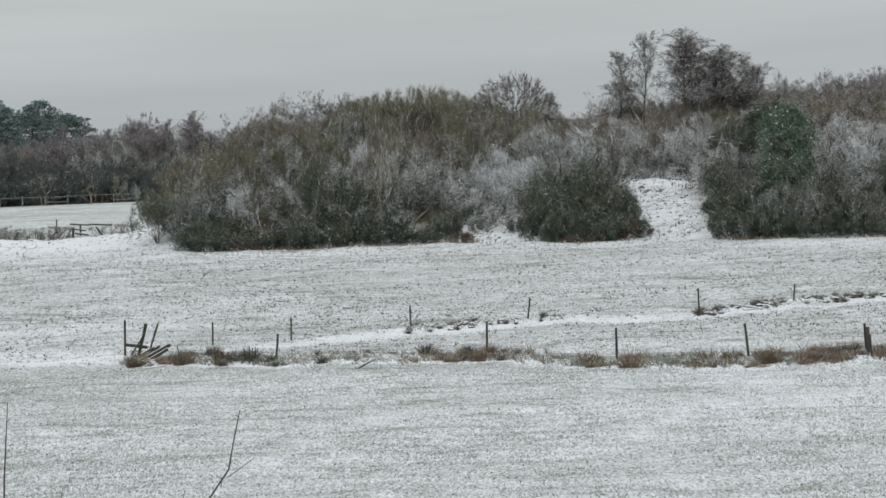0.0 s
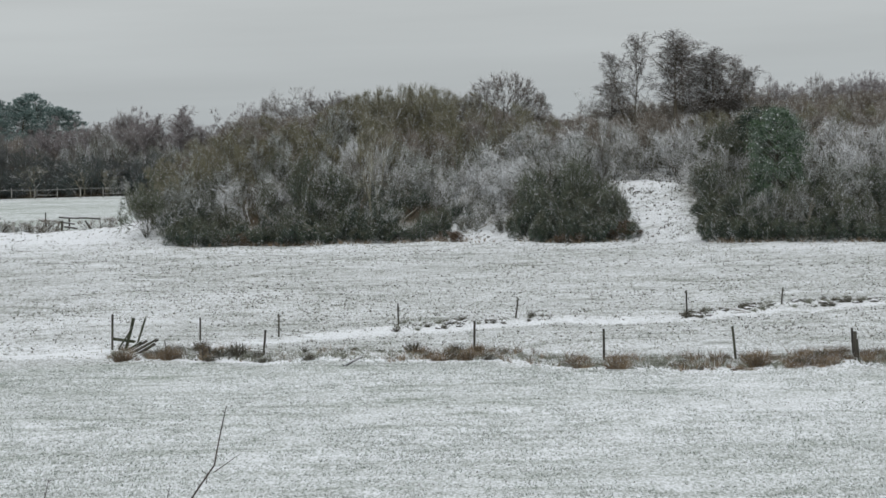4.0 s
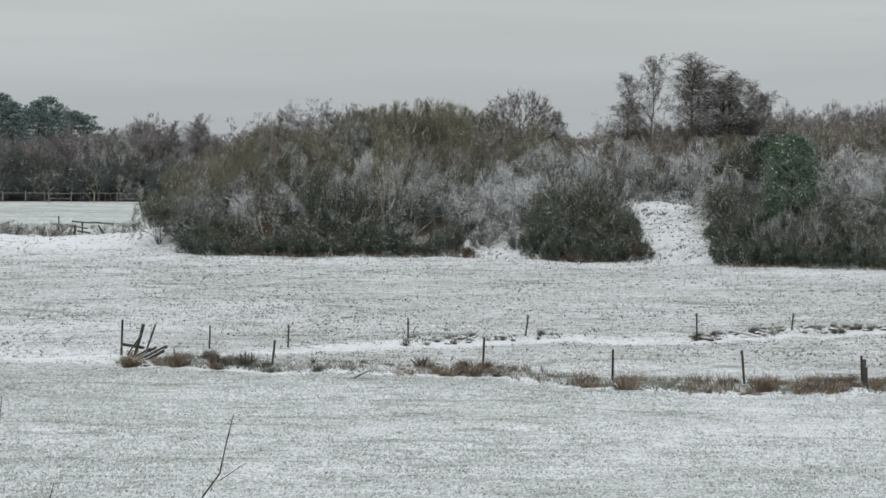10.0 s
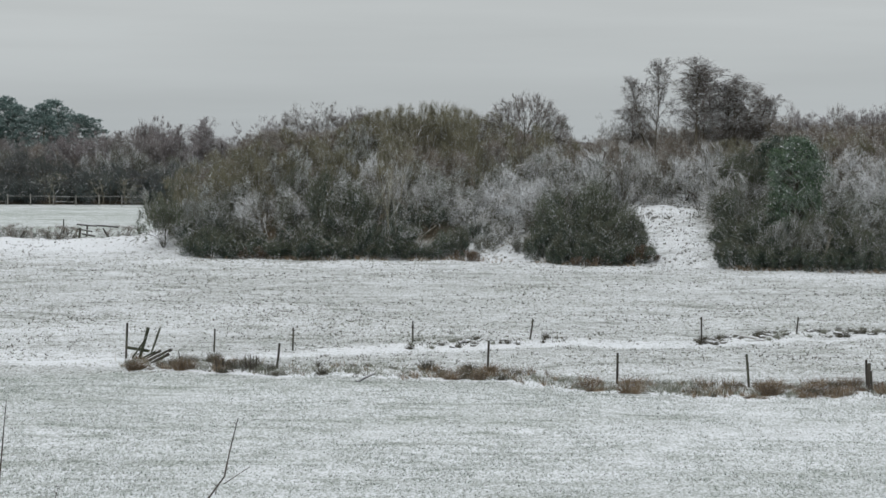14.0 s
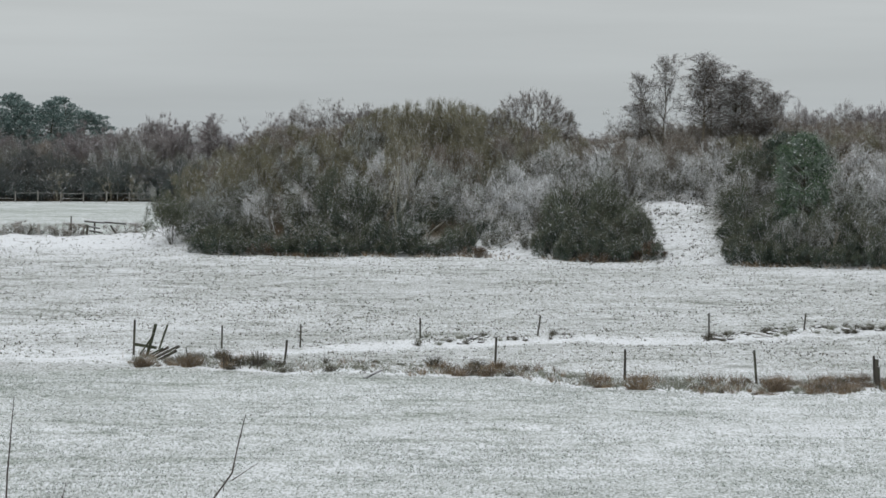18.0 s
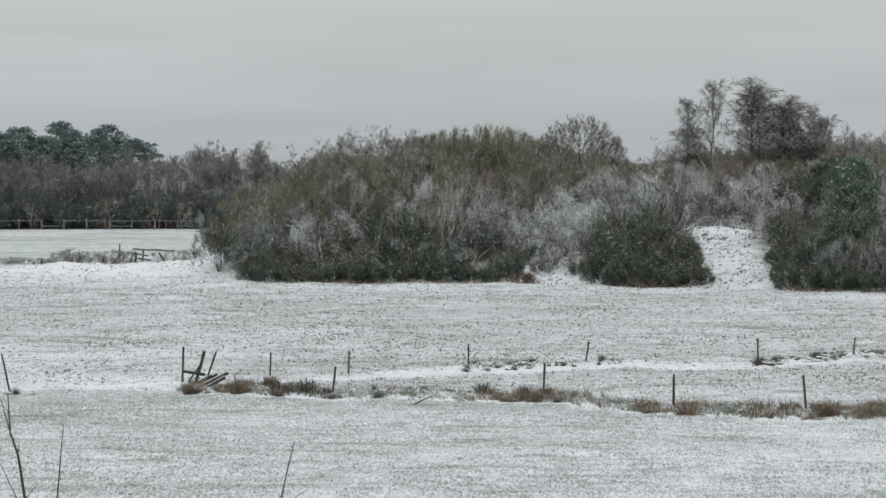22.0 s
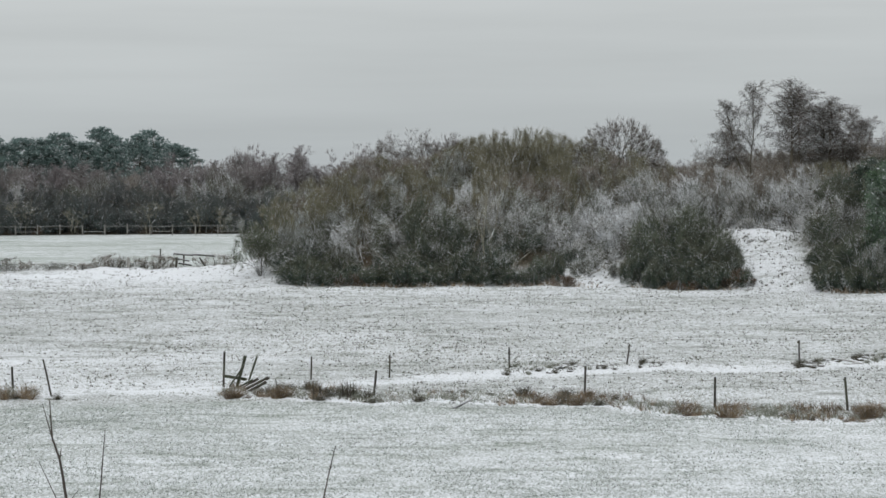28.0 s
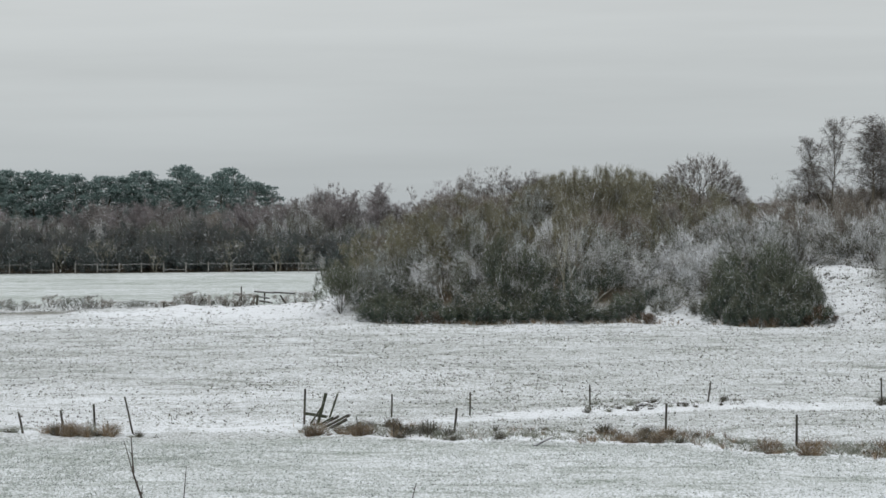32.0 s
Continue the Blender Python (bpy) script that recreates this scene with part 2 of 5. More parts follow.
def ground_z(x, y):
    return float(height(x, y))


def grid_axis(stops):
    out = []
    for (a, step), (b, _) in zip(stops, stops[1:]):
        out += list(np.arange(a, b - step * 0.3, step))
    return np.array(out + [stops[-1][0]])


def mesh_from(name, verts, faces, smooth_faces=False):
    me = bpy.data.meshes.new(name)
    me.from_pydata(np.asarray(verts).tolist(), [], faces if isinstance(faces, list) else faces.tolist())
    if smooth_faces:
        me.polygons.foreach_set("use_smooth", [True] * len(me.polygons))
    me.update()
    return me


gx = grid_axis([(-3500, 400), (-300, 40), (-80, 2), (-42, 0.45), (34, 2), (80, 40), (300, 400), (3500, 1)])
gy = grid_axis([(-1500, 300), (-60, 6), (54, 0.6), (92, 0.3), (128, 0.5), (225, 2), (360, 60), (900, 500), (4500, 1)])
GX, GY = np.meshgrid(gx, gy)
GZ = height(GX, GY)
nx_, ny_ = len(gx), len(gy)
idx = np.arange(nx_ * ny_).reshape(ny_, nx_)
quads = np.stack([idx[:-1, :-1], idx[:-1, 1:], idx[1:, 1:], idx[1:, :-1]], -1).reshape(-1, 4)
ground_me = mesh_from("ground", np.stack([GX, GY, GZ], -1).reshape(-1, 3), quads, True)
ground = tagged(new("ground", ground_me), "gently rolling pasture of grass thinly dusted with snow", "ground", kind="structure")
ground_me.materials.append(GROUND)
# drifted snow on the tracks and banks; leaf litter under the scrub
fx, fy = GX.ravel(), GY.ravel()
wob = 0.5 * np.sin(fx * 0.8) + 0.35 * np.sin(fx * 1.9 + 0.7)
db_, df_ = fy - back_line(fx) + wob * 0.5, fy - fence_line(fx) + wob * 0.4
drift = 0.20 * np.exp(-(((db_ + 0.6) / 0.9) ** 2)) * smooth((fx + 10) / 4)
drift += 0.30 * np.exp(-(((db_ + 2.0) / 0.9) ** 2)) * smooth((fx + 12) / 4)
drift += 0.75 * np.exp(-(((df_ + 0.4 - 1.6 * smooth((-14 - fx) / 4)) / 1.5) ** 2)) * smooth((-11.5 - fx) / 3)
drift += 0.55 * np.exp(-(((df_ + 2.3) / 0.9) ** 2)) * smooth((fx + 14) / 4)
drift += 0.25 * np.exp(-(((df_ - 1.0) / 0.8) ** 2)) * smooth((fx + 14) / 4)
drift += 0.38 * np.exp(-(((fy - 203) / 9.0) ** 2)) * smooth((-16.5 - fx) / 3) * (0.35 + 0.65 * smooth((fx + 42) / 8))
gap = np.exp(-(((fx - 15.0) / 3.2) ** 2)) + 0.9 * np.exp(-(((fx - 3.2) / 2.5) ** 2))
drift += 0.22 * gap * smooth((fy - edge(fx) + 3) / 6) * (1 - smooth((fy - edge(fx) - 22) / 8))
drift += 0.12 * smooth((-10 - fx) / 4) * smooth((fy - 111) / 3) * (1 - smooth((fy - 128) / 14))
drift += 0.12 * smooth((fy - edge(fx) + 12) / 6) * (1 - smooth((fy - edge(fx)) / 3))
drift += 0.04 * smooth((100 - fy) / 8)
drift += 0.3 * np.exp(-(((fy - edge(fx) - 16.6) / 1.2) ** 2) - ((fx - 15.0) / 2.6) ** 2)
litter = smooth((fy - edge(fx) - 2.5) / 5) * smooth((fx + 22) / 4) * (1 - np.clip(gap * 1.2, 0, 1))
litter *= 1 - smooth((fy - 255) / 10)
litter = np.maximum(litter, 0.6 * np.exp(-(((fx + 44.5) / 4.0) ** 2) - ((fy - 207) / 4.0) ** 2))
litter = np.maximum(litter, smooth((fy - 299) / 3) * (1 - smooth((fy - 345) / 6)))
drift -= 0.75 * litter
lush = smooth((fy - 220) / 5) * (1 - smooth((fy - 297) / 2)) + 0.55 * smooth((fence_line(fx) - 2.5 - fy) / 3)
drift -= 0.02 * lush
drift += 0.06 * smooth((100 - fy) / 8)
for key, values in (("drift", drift), ("litter", litter), ("lush", lush)):
    at = ground_me.attributes.new(key, "FLOAT", "POINT")
    at.data.foreach_set("value", values.astype(np.float32))

# ---- growing things: branches as thin tapered prisms ----


def unit(v):
    return v / np.maximum(np.linalg.norm(v, axis=-1, keepdims=True), 1e-9)


def prisms(a, b, ra, rb):
    """Open three-sided tapering prisms from points a to b."""
    d = unit(b - a)
    ref = np.where(np.abs(d[:, 2:3]) < 0.9, np.array([[0, 0, 1.0]]), np.array([[1.0, 0, 0]]))
    u = unit(np.cross(d, ref))
    w = np.cross(d, u)
    n = len(a)
    vs = np.zeros((n, 6, 3))
    for k in range(3):
        c, s = math.cos(k * 2.0944), math.sin(k * 2.0944)
        o = u * c + w * s
        vs[:, k] = a + o * ra[:, None]
        vs[:, k + 3] = b + o * rb[:, None]
    base = (np.arange(n) * 6)[:, None, None]
    f = base + np.array([[0, 1, 4, 3], [1, 2, 5, 4], [2, 0, 3, 5]])[None]
    return vs.reshape(-1, 3), f.reshape(-1, 4)


def spikes(a, b, ra):
    """Three-sided thin spikes from a to the tip b."""
    d = unit(b - a)
    ref = np.where(np.abs(d[:, 2:3]) < 0.9, np.array([[0, 0, 1.0]]), np.array([[1.0, 0, 0]]))
    u = unit(np.cross(d, ref))
    w = np.cross(d, u)
    n = len(a)
    vs = np.zeros((n, 4, 3))
    for k in range(3):
        c, s = math.cos(k * 2.0944), math.sin(k * 2.0944)
        vs[:, k] = a + (u * c + w * s) * ra[:, None]
    vs[:, 3] = b
    f = (np.arange(n) * 4)[:, None, None] + np.array([[0, 1, 3], [1, 2, 3], [2, 0, 3]])[None]
    return vs.reshape(-1, 3), f.reshape(-1, 3)


def blades(rng, a, b, r):
    """Flat thin twigs, one pointed sliver each, facing any way."""
    u = unit(np.cross(b - a, rng.normal(size=a.shape))) * r
    v = np.stack([a - u, a + u, b], 1).reshape(-1, 3)
    return v, np.arange(len(v)).reshape(-1, 3)


def joined(name, pieces):
    vs, fs, off = [], [], 0
    for v, f in pieces:
        vs.append(v)
        fs += (f + off).tolist()
        off += len(v)
    return mesh_from(name, np.concatenate(vs), fs)


def sprout(rng, a, b, count, lo, hi, ratio, spread, lift, length=None, out=0.0):
    """Children of the branches a-b: start points and ends."""
    n = len(a)
    t = rng.uniform(lo, hi, (n, count, 1))
    d = (b - a)[:, None, :]
    ln = np.linalg.norm(d, axis=-1, keepdims=True) if length is None else length
    start = a[:, None, :] + d * t
    r = unit(rng.normal(size=(n, count, 3)))
    way = unit(unit(d) + r * spread + np.array([0, 0, lift]) + unit(start * [1, 1, 0.7] + 1e-6) * out)
    end = start + way * ln * ratio * rng.uniform(0.55, 1.25, (n, count, 1)) * (1.25 - 0.5 * t)
    return start.reshape(-1, 3), end.reshape(-1, 3)


def flakes(rng, centre, size, around, flat=0.0):
    """Small folded leaves scattered about the given points."""
    n = len(centre)
    c = centre + rng.normal(size=(n, 3)) * around
    u = unit(rng.normal(size=(n, 3)) + np.array([0, 0, -flat]))
    w = unit(np.cross(u, rng.normal(size=(n, 3))))
    s = size * rng.uniform(0.6, 1.4, (n, 1))
    vs = np.stack([c - u * s, c + w * s * 0.5, c + u * s, c - w * s * 0.5 + np.cross(u, w) * s * 0.25], 1)
    f = (np.arange(n) * 4)[:, None, None] + np.array([[0, 1, 2], [0, 2, 3]])[None]
    return vs.reshape(-1, 3), f.reshape(-1, 3)


def shrub_meshes(seed, stems=15, h=5.0, lean=0.75, base=0.9, branch=7, twig=6, fine=4, lift=0.2, thick=1.0, leaves=0, low=0.12, droop=0.12, leaf_size=0.075, core=0.9, boughs=0, short=0.5, tips=2, even=0.7, out=0.55, gaps=0.3):
    rng = np.random.default_rng(seed)
    ang = rng.uniform(0, 6.283, stems)
    rad = base * np.sqrt(rng.uniform(0, 1, stems))
    a0 = np.stack([rad * np.cos(ang), rad * np.sin(ang), np.full(stems, -0.15)], -1)
    tilt = lean * np.sqrt(rng.uniform(0, 1, stems))
    an2 = ang + rng.normal(0, 0.5, stems)
    way = unit(np.stack([tilt * np.cos(an2), tilt * np.sin(an2), np.ones(stems)], -1))
    ln = h * rng.uniform(0.62, 0.95, stems)[:, None]
    m0 = a0 + way * ln * 0.5
    b0 = m0 + unit(way + rng.normal(size=(stems, 3)) * 0.2 + [0, 0, 0.05]) * ln * 0.5
    r0 = 0.035 * thick * rng.uniform(0.7, 1.2, stems)
    pa, pb = np.concatenate([a0, m0]), np.concatenate([m0, b0])
    a1, b1 = sprout(rng, pa, pb, branch, low, 1.0, 0.62, 0.75, lift)
    # a rounded crown: what reaches past the dome is drawn back to it
    dome = np.array([np.percentile(np.hypot(b1[:, 0], b1[:, 1]), 78)] * 2 + [np.percentile(b1[:, 2], 86)])

    def rounded(p):
        return p / (np.maximum(np.linalg.norm(p / dome, axis=1, keepdims=True), 1.0) ** even)

    b1 = rounded(b1)
    m0, b0 = rounded(m0), rounded(b0) * 0.86
    st = [prisms(a0, m0, r0, r0 * 0.75), prisms(m0, b0, r0 * 0.75, r0 * 0.35)]
    turn, phase = np.arctan2(b1[:, 1], b1[:, 0]), rng.uniform(0, 6.283, 2)
    lumps = np.sin(3 * turn + 1.7 * b1[:, 2] + phase[0]) * np.sin(2 * turn - 2.3 * b1[:, 2] + phase[1]) > -gaps
    a1, b1 = a1[lumps], b1[lumps]
    st.append(prisms(a1, b1, np.full(len(a1), 0.021 * thick), np.full(len(a1), 0.010 * thick)))
    a2, b2 = sprout(rng, a1, b1, twig, 0.2, 1.0, 0.5, 0.85, lift * 0.8)
    b2 = rounded(b2)
    a3, b3 = sprout(rng, a2, b2, fine, 0.25, 1.0, short, 0.75, lift - droop, length=1.0, out=out)
    a4, b4 = sprout(rng, a3, b3, tips, 0.3, 1.0, short * 0.7, 0.7, lift - droop, length=1.0, out=out * 0.6)
    for v in (b2, b3, b4):
        v[:, 2] = np.maximum(v[:, 2], 0.05)
    tw = [spikes(a2, b2, np.full(len(a2), 0.011 * thick)), blades(rng, a3, b3, 0.0085 * thick), blades(rng, a4, b4, 0.0075 * thick)]
    out = [("branchwork", joined("branchwork", st)), ("crown", joined("crown", tw))]
    if boughs:
        # arching boughs that carry a line of snow
        k = rng.integers(0, len(a1), boughs)
        p = a1[k] + (b1[k] - a1[k]) * rng.uniform(0.2, 0.9, (boughs, 1))
        way = unit(p * [1, 1, 0] + rng.normal(size=p.shape) * 0.5 + [0, 0, 1e-3]) + [0, 0, 0.75]
        arcs, r = [], 0.026 * rng.uniform(0.6, 1.15, boughs)
        for j in range(4):
            q = rounded(p + unit(way) * h * 0.045 * rng.uniform(0.7, 1.3, (boughs, 1))) * 0.99
            q[:, 2] = np.maximum(q[:, 2], 0.1)
            arcs.append(prisms(p, q, r * (1 - 0.2 * j), r * (0.8 - 0.2 * j)))
            side = rounded(q + unit(rng.normal(size=p.shape) + way * 0.8) * h * 0.05)
            side[:, 2] = np.maximum(side[:, 2], 0.1)
            arcs.append(spikes(q, side, r * 0.6))
            p, way = q, unit(way) + rng.normal(size=p.shape) * 0.22 + [0, 0, -0.42]
        out.append(("boughwork", joined("boughwork", arcs)))
    if leaves:
        # a small core sets dark leaves deep inside, in place of shade there
        share = 1.15 - np.clip(b3[:, 2] / dome[2], 0, 1)
        pick = b3[rng.choice(len(b3), leaves, p=share / share.sum())] * np.array([core, core, core * 0.95])
        out.append(("foliage", joined("foliage", [flakes(rng, pick, leaf_size, 0.16)])))
    top = float(np.percentile(b3[:, 2], 99.3))
    wide = float(np.percentile(np.abs(b3[:, :2]), 96))
    return out, top, wide


KINDS = {}
for key, args in {
    "round_a": dict(seed=1, stems=15, lean=1.5, base=0.9, lift=0.03, leaves=1400, core=0.74, boughs=34),
    "round_b": dict(seed=2, stems=14, lean=1.7, base=1.1, lift=-0.04, leaves=1400, core=0.74, boughs=38),
    "round_c": dict(seed=3, stems=16, lean=1.35, base=0.9, lift=0.1, leaves=1500, core=0.74, boughs=30),
    "loose_a": dict(seed=4, stems=11, lean=1.3, base=0.7, lift=-0.05, leaves=700, core=0.74, boughs=34),
    "loose_b": dict(seed=5, stems=12, lean=1.5, base=0.9, lift=-0.08, droop=0.25, leaves=800, core=0.74, boughs=40),
    "dome_a": dict(seed=12, stems=26, lean=1.9, base=1.4, branch=7, leaves=6000, leaf_size=0.06, core=0.88),
    "whip_a": dict(seed=6, stems=18, lean=0.6, base=1.6, branch=6, lift=0.55, low=0.15, droop=0.0, short=0.5, even=0.6, leaves=900, core=0.74),
    "whip_b": dict(seed=7, stems=16, lean=0.7, base=1.7, branch=7, lift=0.5, low=0.15, droop=0.0, short=0.5, even=0.6, leaves=900, core=0.74),
    "low_a": dict(seed=8, stems=16, h=3.0, lean=1.9, base=1.3, branch=6, twig=4, leaves=2600, lift=0.05, short=0.36),
    "low_b": dict(seed=9, stems=16, h=3.0, lean=1.7, base=1.1, branch=6, twig=4, leaves=2000, lift=0.1, short=0.36),
    "leafy_a": dict(seed=10, stems=14, lean=1.4, base=1.1, branch=6, leaves=5600, leaf_size=0.06, core=0.9, boughs=34),
    "leafy_b": dict(seed=11, stems=15, lean=1.6, base=1.2, branch=7, leaves=4600, leaf_size=0.06, core=0.9, boughs=38),
}.items():
    KINDS[key] = shrub_meshes(**args)


def wear(ob, material):
    """Give one object's shared mesh a material of its own."""
    if not ob.data.materials:
        ob.data.materials.append(material)
    ob.material_slots[0].link = "OBJECT"
    ob.material_slots[0].material = material
    return ob


def child(name, me, parent, material, label=""):
    ob = new(name, me)
    ob.parent = parent
    wear(ob, material)
    return tagged(ob, label, kind="stuff" if name in ("branchwork", "boughwork") else "")


spin = random.Random(5)


def plant(name, kind, x, y, top, wide, twigs, label, category, group="", stems=None, leaf=DARKLEAF, sink=0.0):
    """One bush of a kind: its top at the height top, its half width wide."""
    parts, h0, w0 = KINDS[kind]
    z = ground_z(x, y) - sink
    k = max(0.4, top - z) / h0
    root = new(name)
    root.matrix_basis = Matrix.LocRotScale((x, y, z), Euler((0, 0, spin.uniform(0, 6.28))), (wide / w0, wide / w0, k))
    for pname, me in parts:
        child(pname, me, root, {"branchwork": stems or BARK, "crown": twigs, "foliage": leaf, "boughwork": SNOWBARK if twigs in (FROST, HALFFROST, GREYTWIG, OLIVE) and kind != "dome_a" else BARK}[pname])
    return tagged(root, label, category, group)


HF = (HALFFROST, "bare grey bush with snow on many twigs")
TP = (OLIVETOP, "leafless olive-brown bush on the crest of the mound")
OL, FR, GT, BR = (OLIVE, "leafless olive-brown thicket bush dusted with snow"), (FROST, "bare bush with twigs white with snow"), (GREYTWIG, "bare grey-brown bush lightly dusted with snow"), (BROWN, "bare reddish-brown scrub bush on the mound")


def bush(kind, look_, x, y, top, wide, sink=0.0):
    plant("bush", kind, x, y, top, wide, look_[0], look_[1], "bush", "bushes on the mound", stems=SNOWBARK if look_ is FR else PLAINBARK if look_ in (TP, BR) else None, leaf=DRYLEAF if look_ in (TP, BR, FR, HF) else DARKLEAF, sink=sink)


def bramble(kind, x, y, top, wide, leaf=DARKLEAF, twigs=OLIVE, label="low dark bramble thicket at the foot of the mound"):
    plant("bramble", kind, x, y, top, wide, twigs, label, "bramble", "brambles along the mound", leaf=leaf)


# landmark bushes: the lone bush at the mound's left end, the round thicket and its neighbours

bush("round_a", FR, 14.79, 199.00, 6.59, 1.5)
bush("round_b", FR, 19.0, 198.00, 6.88, 1.5)
bush("loose_b", FR, 16.64, 202.00, 8.17, 2.2)
bush("dome_a", OL, 8.50, 190.50, 7.54, 3.0)
bush("leafy_b", OL, 10.86, 188.00, 6.21, 2.1)
bush("leafy_a", OL, 6.88, 188.00, 5.75, 1.7)
bush("leafy_a", OL, 8.86, 185.80, 5.12, 2.0)
bush("leafy_b", OL, 12.00, 186.20, 4.55, 1.2)
bush("loose_b", FR, 6.01, 204.00, 8.85, 2.6)
bush("round_b", FR, 4.28, 200.00, 7.58, 2.3)
bush("loose_a", FR, 7.60, 208.00, 9.08, 2.5)
bush("round_a", FR, 3.39, 195.00, 5.87, 1.6)
bush("round_b", FR, 12.13, 203.00, 8.85, 2.5)
bush("loose_b", FR, 16.00, 208.00, 9.50, 2.6)
bush("round_a", FR, 17.93, 206.00, 9.09, 2.2)
bush("round_b", GT, 14.25, 210.00, 9.07, 2.4)
bush("leafy_b", OL, -8.11, 194.00, 8.20, 2.3)
bush("dome_a", OL, 21.80, 196.00, 10.08, 3.0)
bush("leafy_b", OL, 18.63, 184.00, 5.24, 1.7)
bush("round_b", GT, 20.01, 192.00, 7.68, 2.2)
bush("leafy_a", OL, 20.39, 181.50, 6.15, 1.9)
bush("leafy_a", OL, 23.99, 181.00, 6.35, 1.9)
bush("loose_b", FR, 27.84, 194.00, 9.84, 2.8)
bush("round_a", FR, 29.77, 190.00, 9.16, 2.5)
bush("dome_a", GT, 26.87, 182.00, 7.14, 2.6)
bush("leafy_b", OL, 29.31, 180.00, 6.73, 2.3)
bush("leafy_a", OL, 24.96, 177.50, 5.16, 1.7)
bush("leafy_b", OL, 27.17, 175.50, 5.04, 1.8)
bush("round_b", FR, 32.07, 190.00, 9.39, 2.6)

# the thicket: rounded bushes row over row up the slope
for row, (dy, n_, h_lo, h_hi) in enumerate(((2.6, 18, 1.9, 3.0), (6.0, 17, 2.6, 3.6), (10.0, 17, 3.0, 4.0), (14.5, 17, 3.2, 4.2), (19.5, 17, 3.4, 4.4), (25.0, 17, 3.4, 4.4), (31.0, 17, 3.4, 4.4))):
    for i in range(n_):
        x = (-17.0 if row < 2 else -19.5) + (i + spin.uniform(-0.35, 0.35) + 0.5 * (row % 2)) * 53.0 / n_
        y = float(edge(x)) + dy + spin.uniform(-1.2, 1.2)
        if (abs(x - 15.4) < 3.7 and dy < 15) or (abs(x - 3.2) < 3.4 and dy < 8):
            continue
        if x > 5 and x < 12.5 and dy < 9:
            continue
        px = x / y
        z0 = ground_z(x, y)
        top = z0 + spin.uniform(h_lo, h_hi)
        limit = 0.01212 * y + float(np.interp(px, [-0.125, -0.10, -0.07, -0.03, 0.0, 0.02, 0.04, 0.055, 0.12, 0.17], [3.4, 6.0, 8.3, 9.9, 10.5, 9.6, 8.4, 8.1, 8.6, 9.2]))
        top = min(top, limit + spin.uniform(-0.4, 0.1))
        if top < z0 + 1.2:
            continue
        if row < 2:
            kind, style = spin.choice(("leafy_a", "leafy_b", "round_b", "round_a")), spin.choice((OL, OL, OL, GT, GT, HF))
            if -13.0 < x < -11.2:
                kind, style = "round_b", FR
        elif row < 4:
            kind, style = spin.choice(("round_a", "round_b", "round_c", "loose_b")), spin.choice((HF, HF, GT, GT, OL, FR))
            if -0.045 < px < 0.0:
                style = spin.choice((HF, HF, FR, GT))
            if px < -0.072:
                style = spin.choice((HF, GT, TP))
            if 0.050 < px < 0.092 or 0.135 < px < 0.17 or 0.012 < px < 0.036:
                style = FR
        else:
            kind, style = spin.choice(("round_a", "round_c", "whip_a", "whip_b")), spin.choice((TP, TP, TP, BR, HF))
            if 0.05 < px < 0.095:
                style = FR if row == 4 else BR
            elif row == 4 and (0.012 < px < 0.042 or px > 0.135):
                style = spin.choice((FR, FR, HF))
        bush(kind, style, x, y, top, spin.uniform(1.6, 2.5) * (0.85 if row == 0 else 1))
# brambles along the foot
for i in range(46):
    x = -17.0 + i * 1.05 + spin.uniform(-0.4, 0.4)
    if abs(x - 14.9) < 2.9 or abs(x - 3.2) < 2.7:
        continue
    y = float(edge(x)) + spin.uniform(0.3, 1.0)
    bramble(spin.choice(("low_a", "low_b")), x, y, ground_z(x, y) + spin.uniform(0.9, 2.2), spin.uniform(0.9, 1.7))
for x, y, top, wide in ((12.1, 184.6, 3.55, 1.1), (11.0, 184.2, 3.1, 0.9), (9.9, 184.3, 2.9, 0.8), (12.9, 184.4, 3.0, 0.8), (8.6, 184.6, 2.8, 0.8), (-13.6, 190.8, 3.2, 0.9), (0.9, 187.4, 3.1, 0.8)):
    bramble("low_b", x, y, top, wide, BRACKEN, RUSTY, "rust-brown dead bracken at the foot of a bush")

for x, dy, top, wide, look_ in ((2.3, 3.0, 1.2, 0.9, HF), (3.6, 5.2, 1.3, 1.0, FR), (4.8, 3.4, 0.9, 0.8, HF), (3.2, 7.4, 1.5, 1.1, HF), (1.6, 5.6, 1.4, 1.0, GT)):
    y = float(edge(x)) + dy
    bush("low_b", look_, x, y, ground_z(x, y) + top, wide)

# upright whips along the crest
for i in range(26):
    u = 450 + i * 21 + spin.uniform(-8, 8)
    y = 226 + spin.uniform(-5, 8)
    v = float(np.interp(u, [440, 480, 560, 600, 650, 700, 760, 840, 900, 960, 1000], [213, 214, 212, 200, 174, 162, 159, 174, 216, 226, 226])) + spin.uniform(0, 8)
    x, top = (u - 784) / 4950 * y, 10 - (v - 240) / 4950 * y
    bush(spin.choice(("whip_a", "whip_b")), TP if 620 < u < 870 else spin.choice((TP, BR, BR)), x, y, top, spin.uniform(1.6, 2.2))
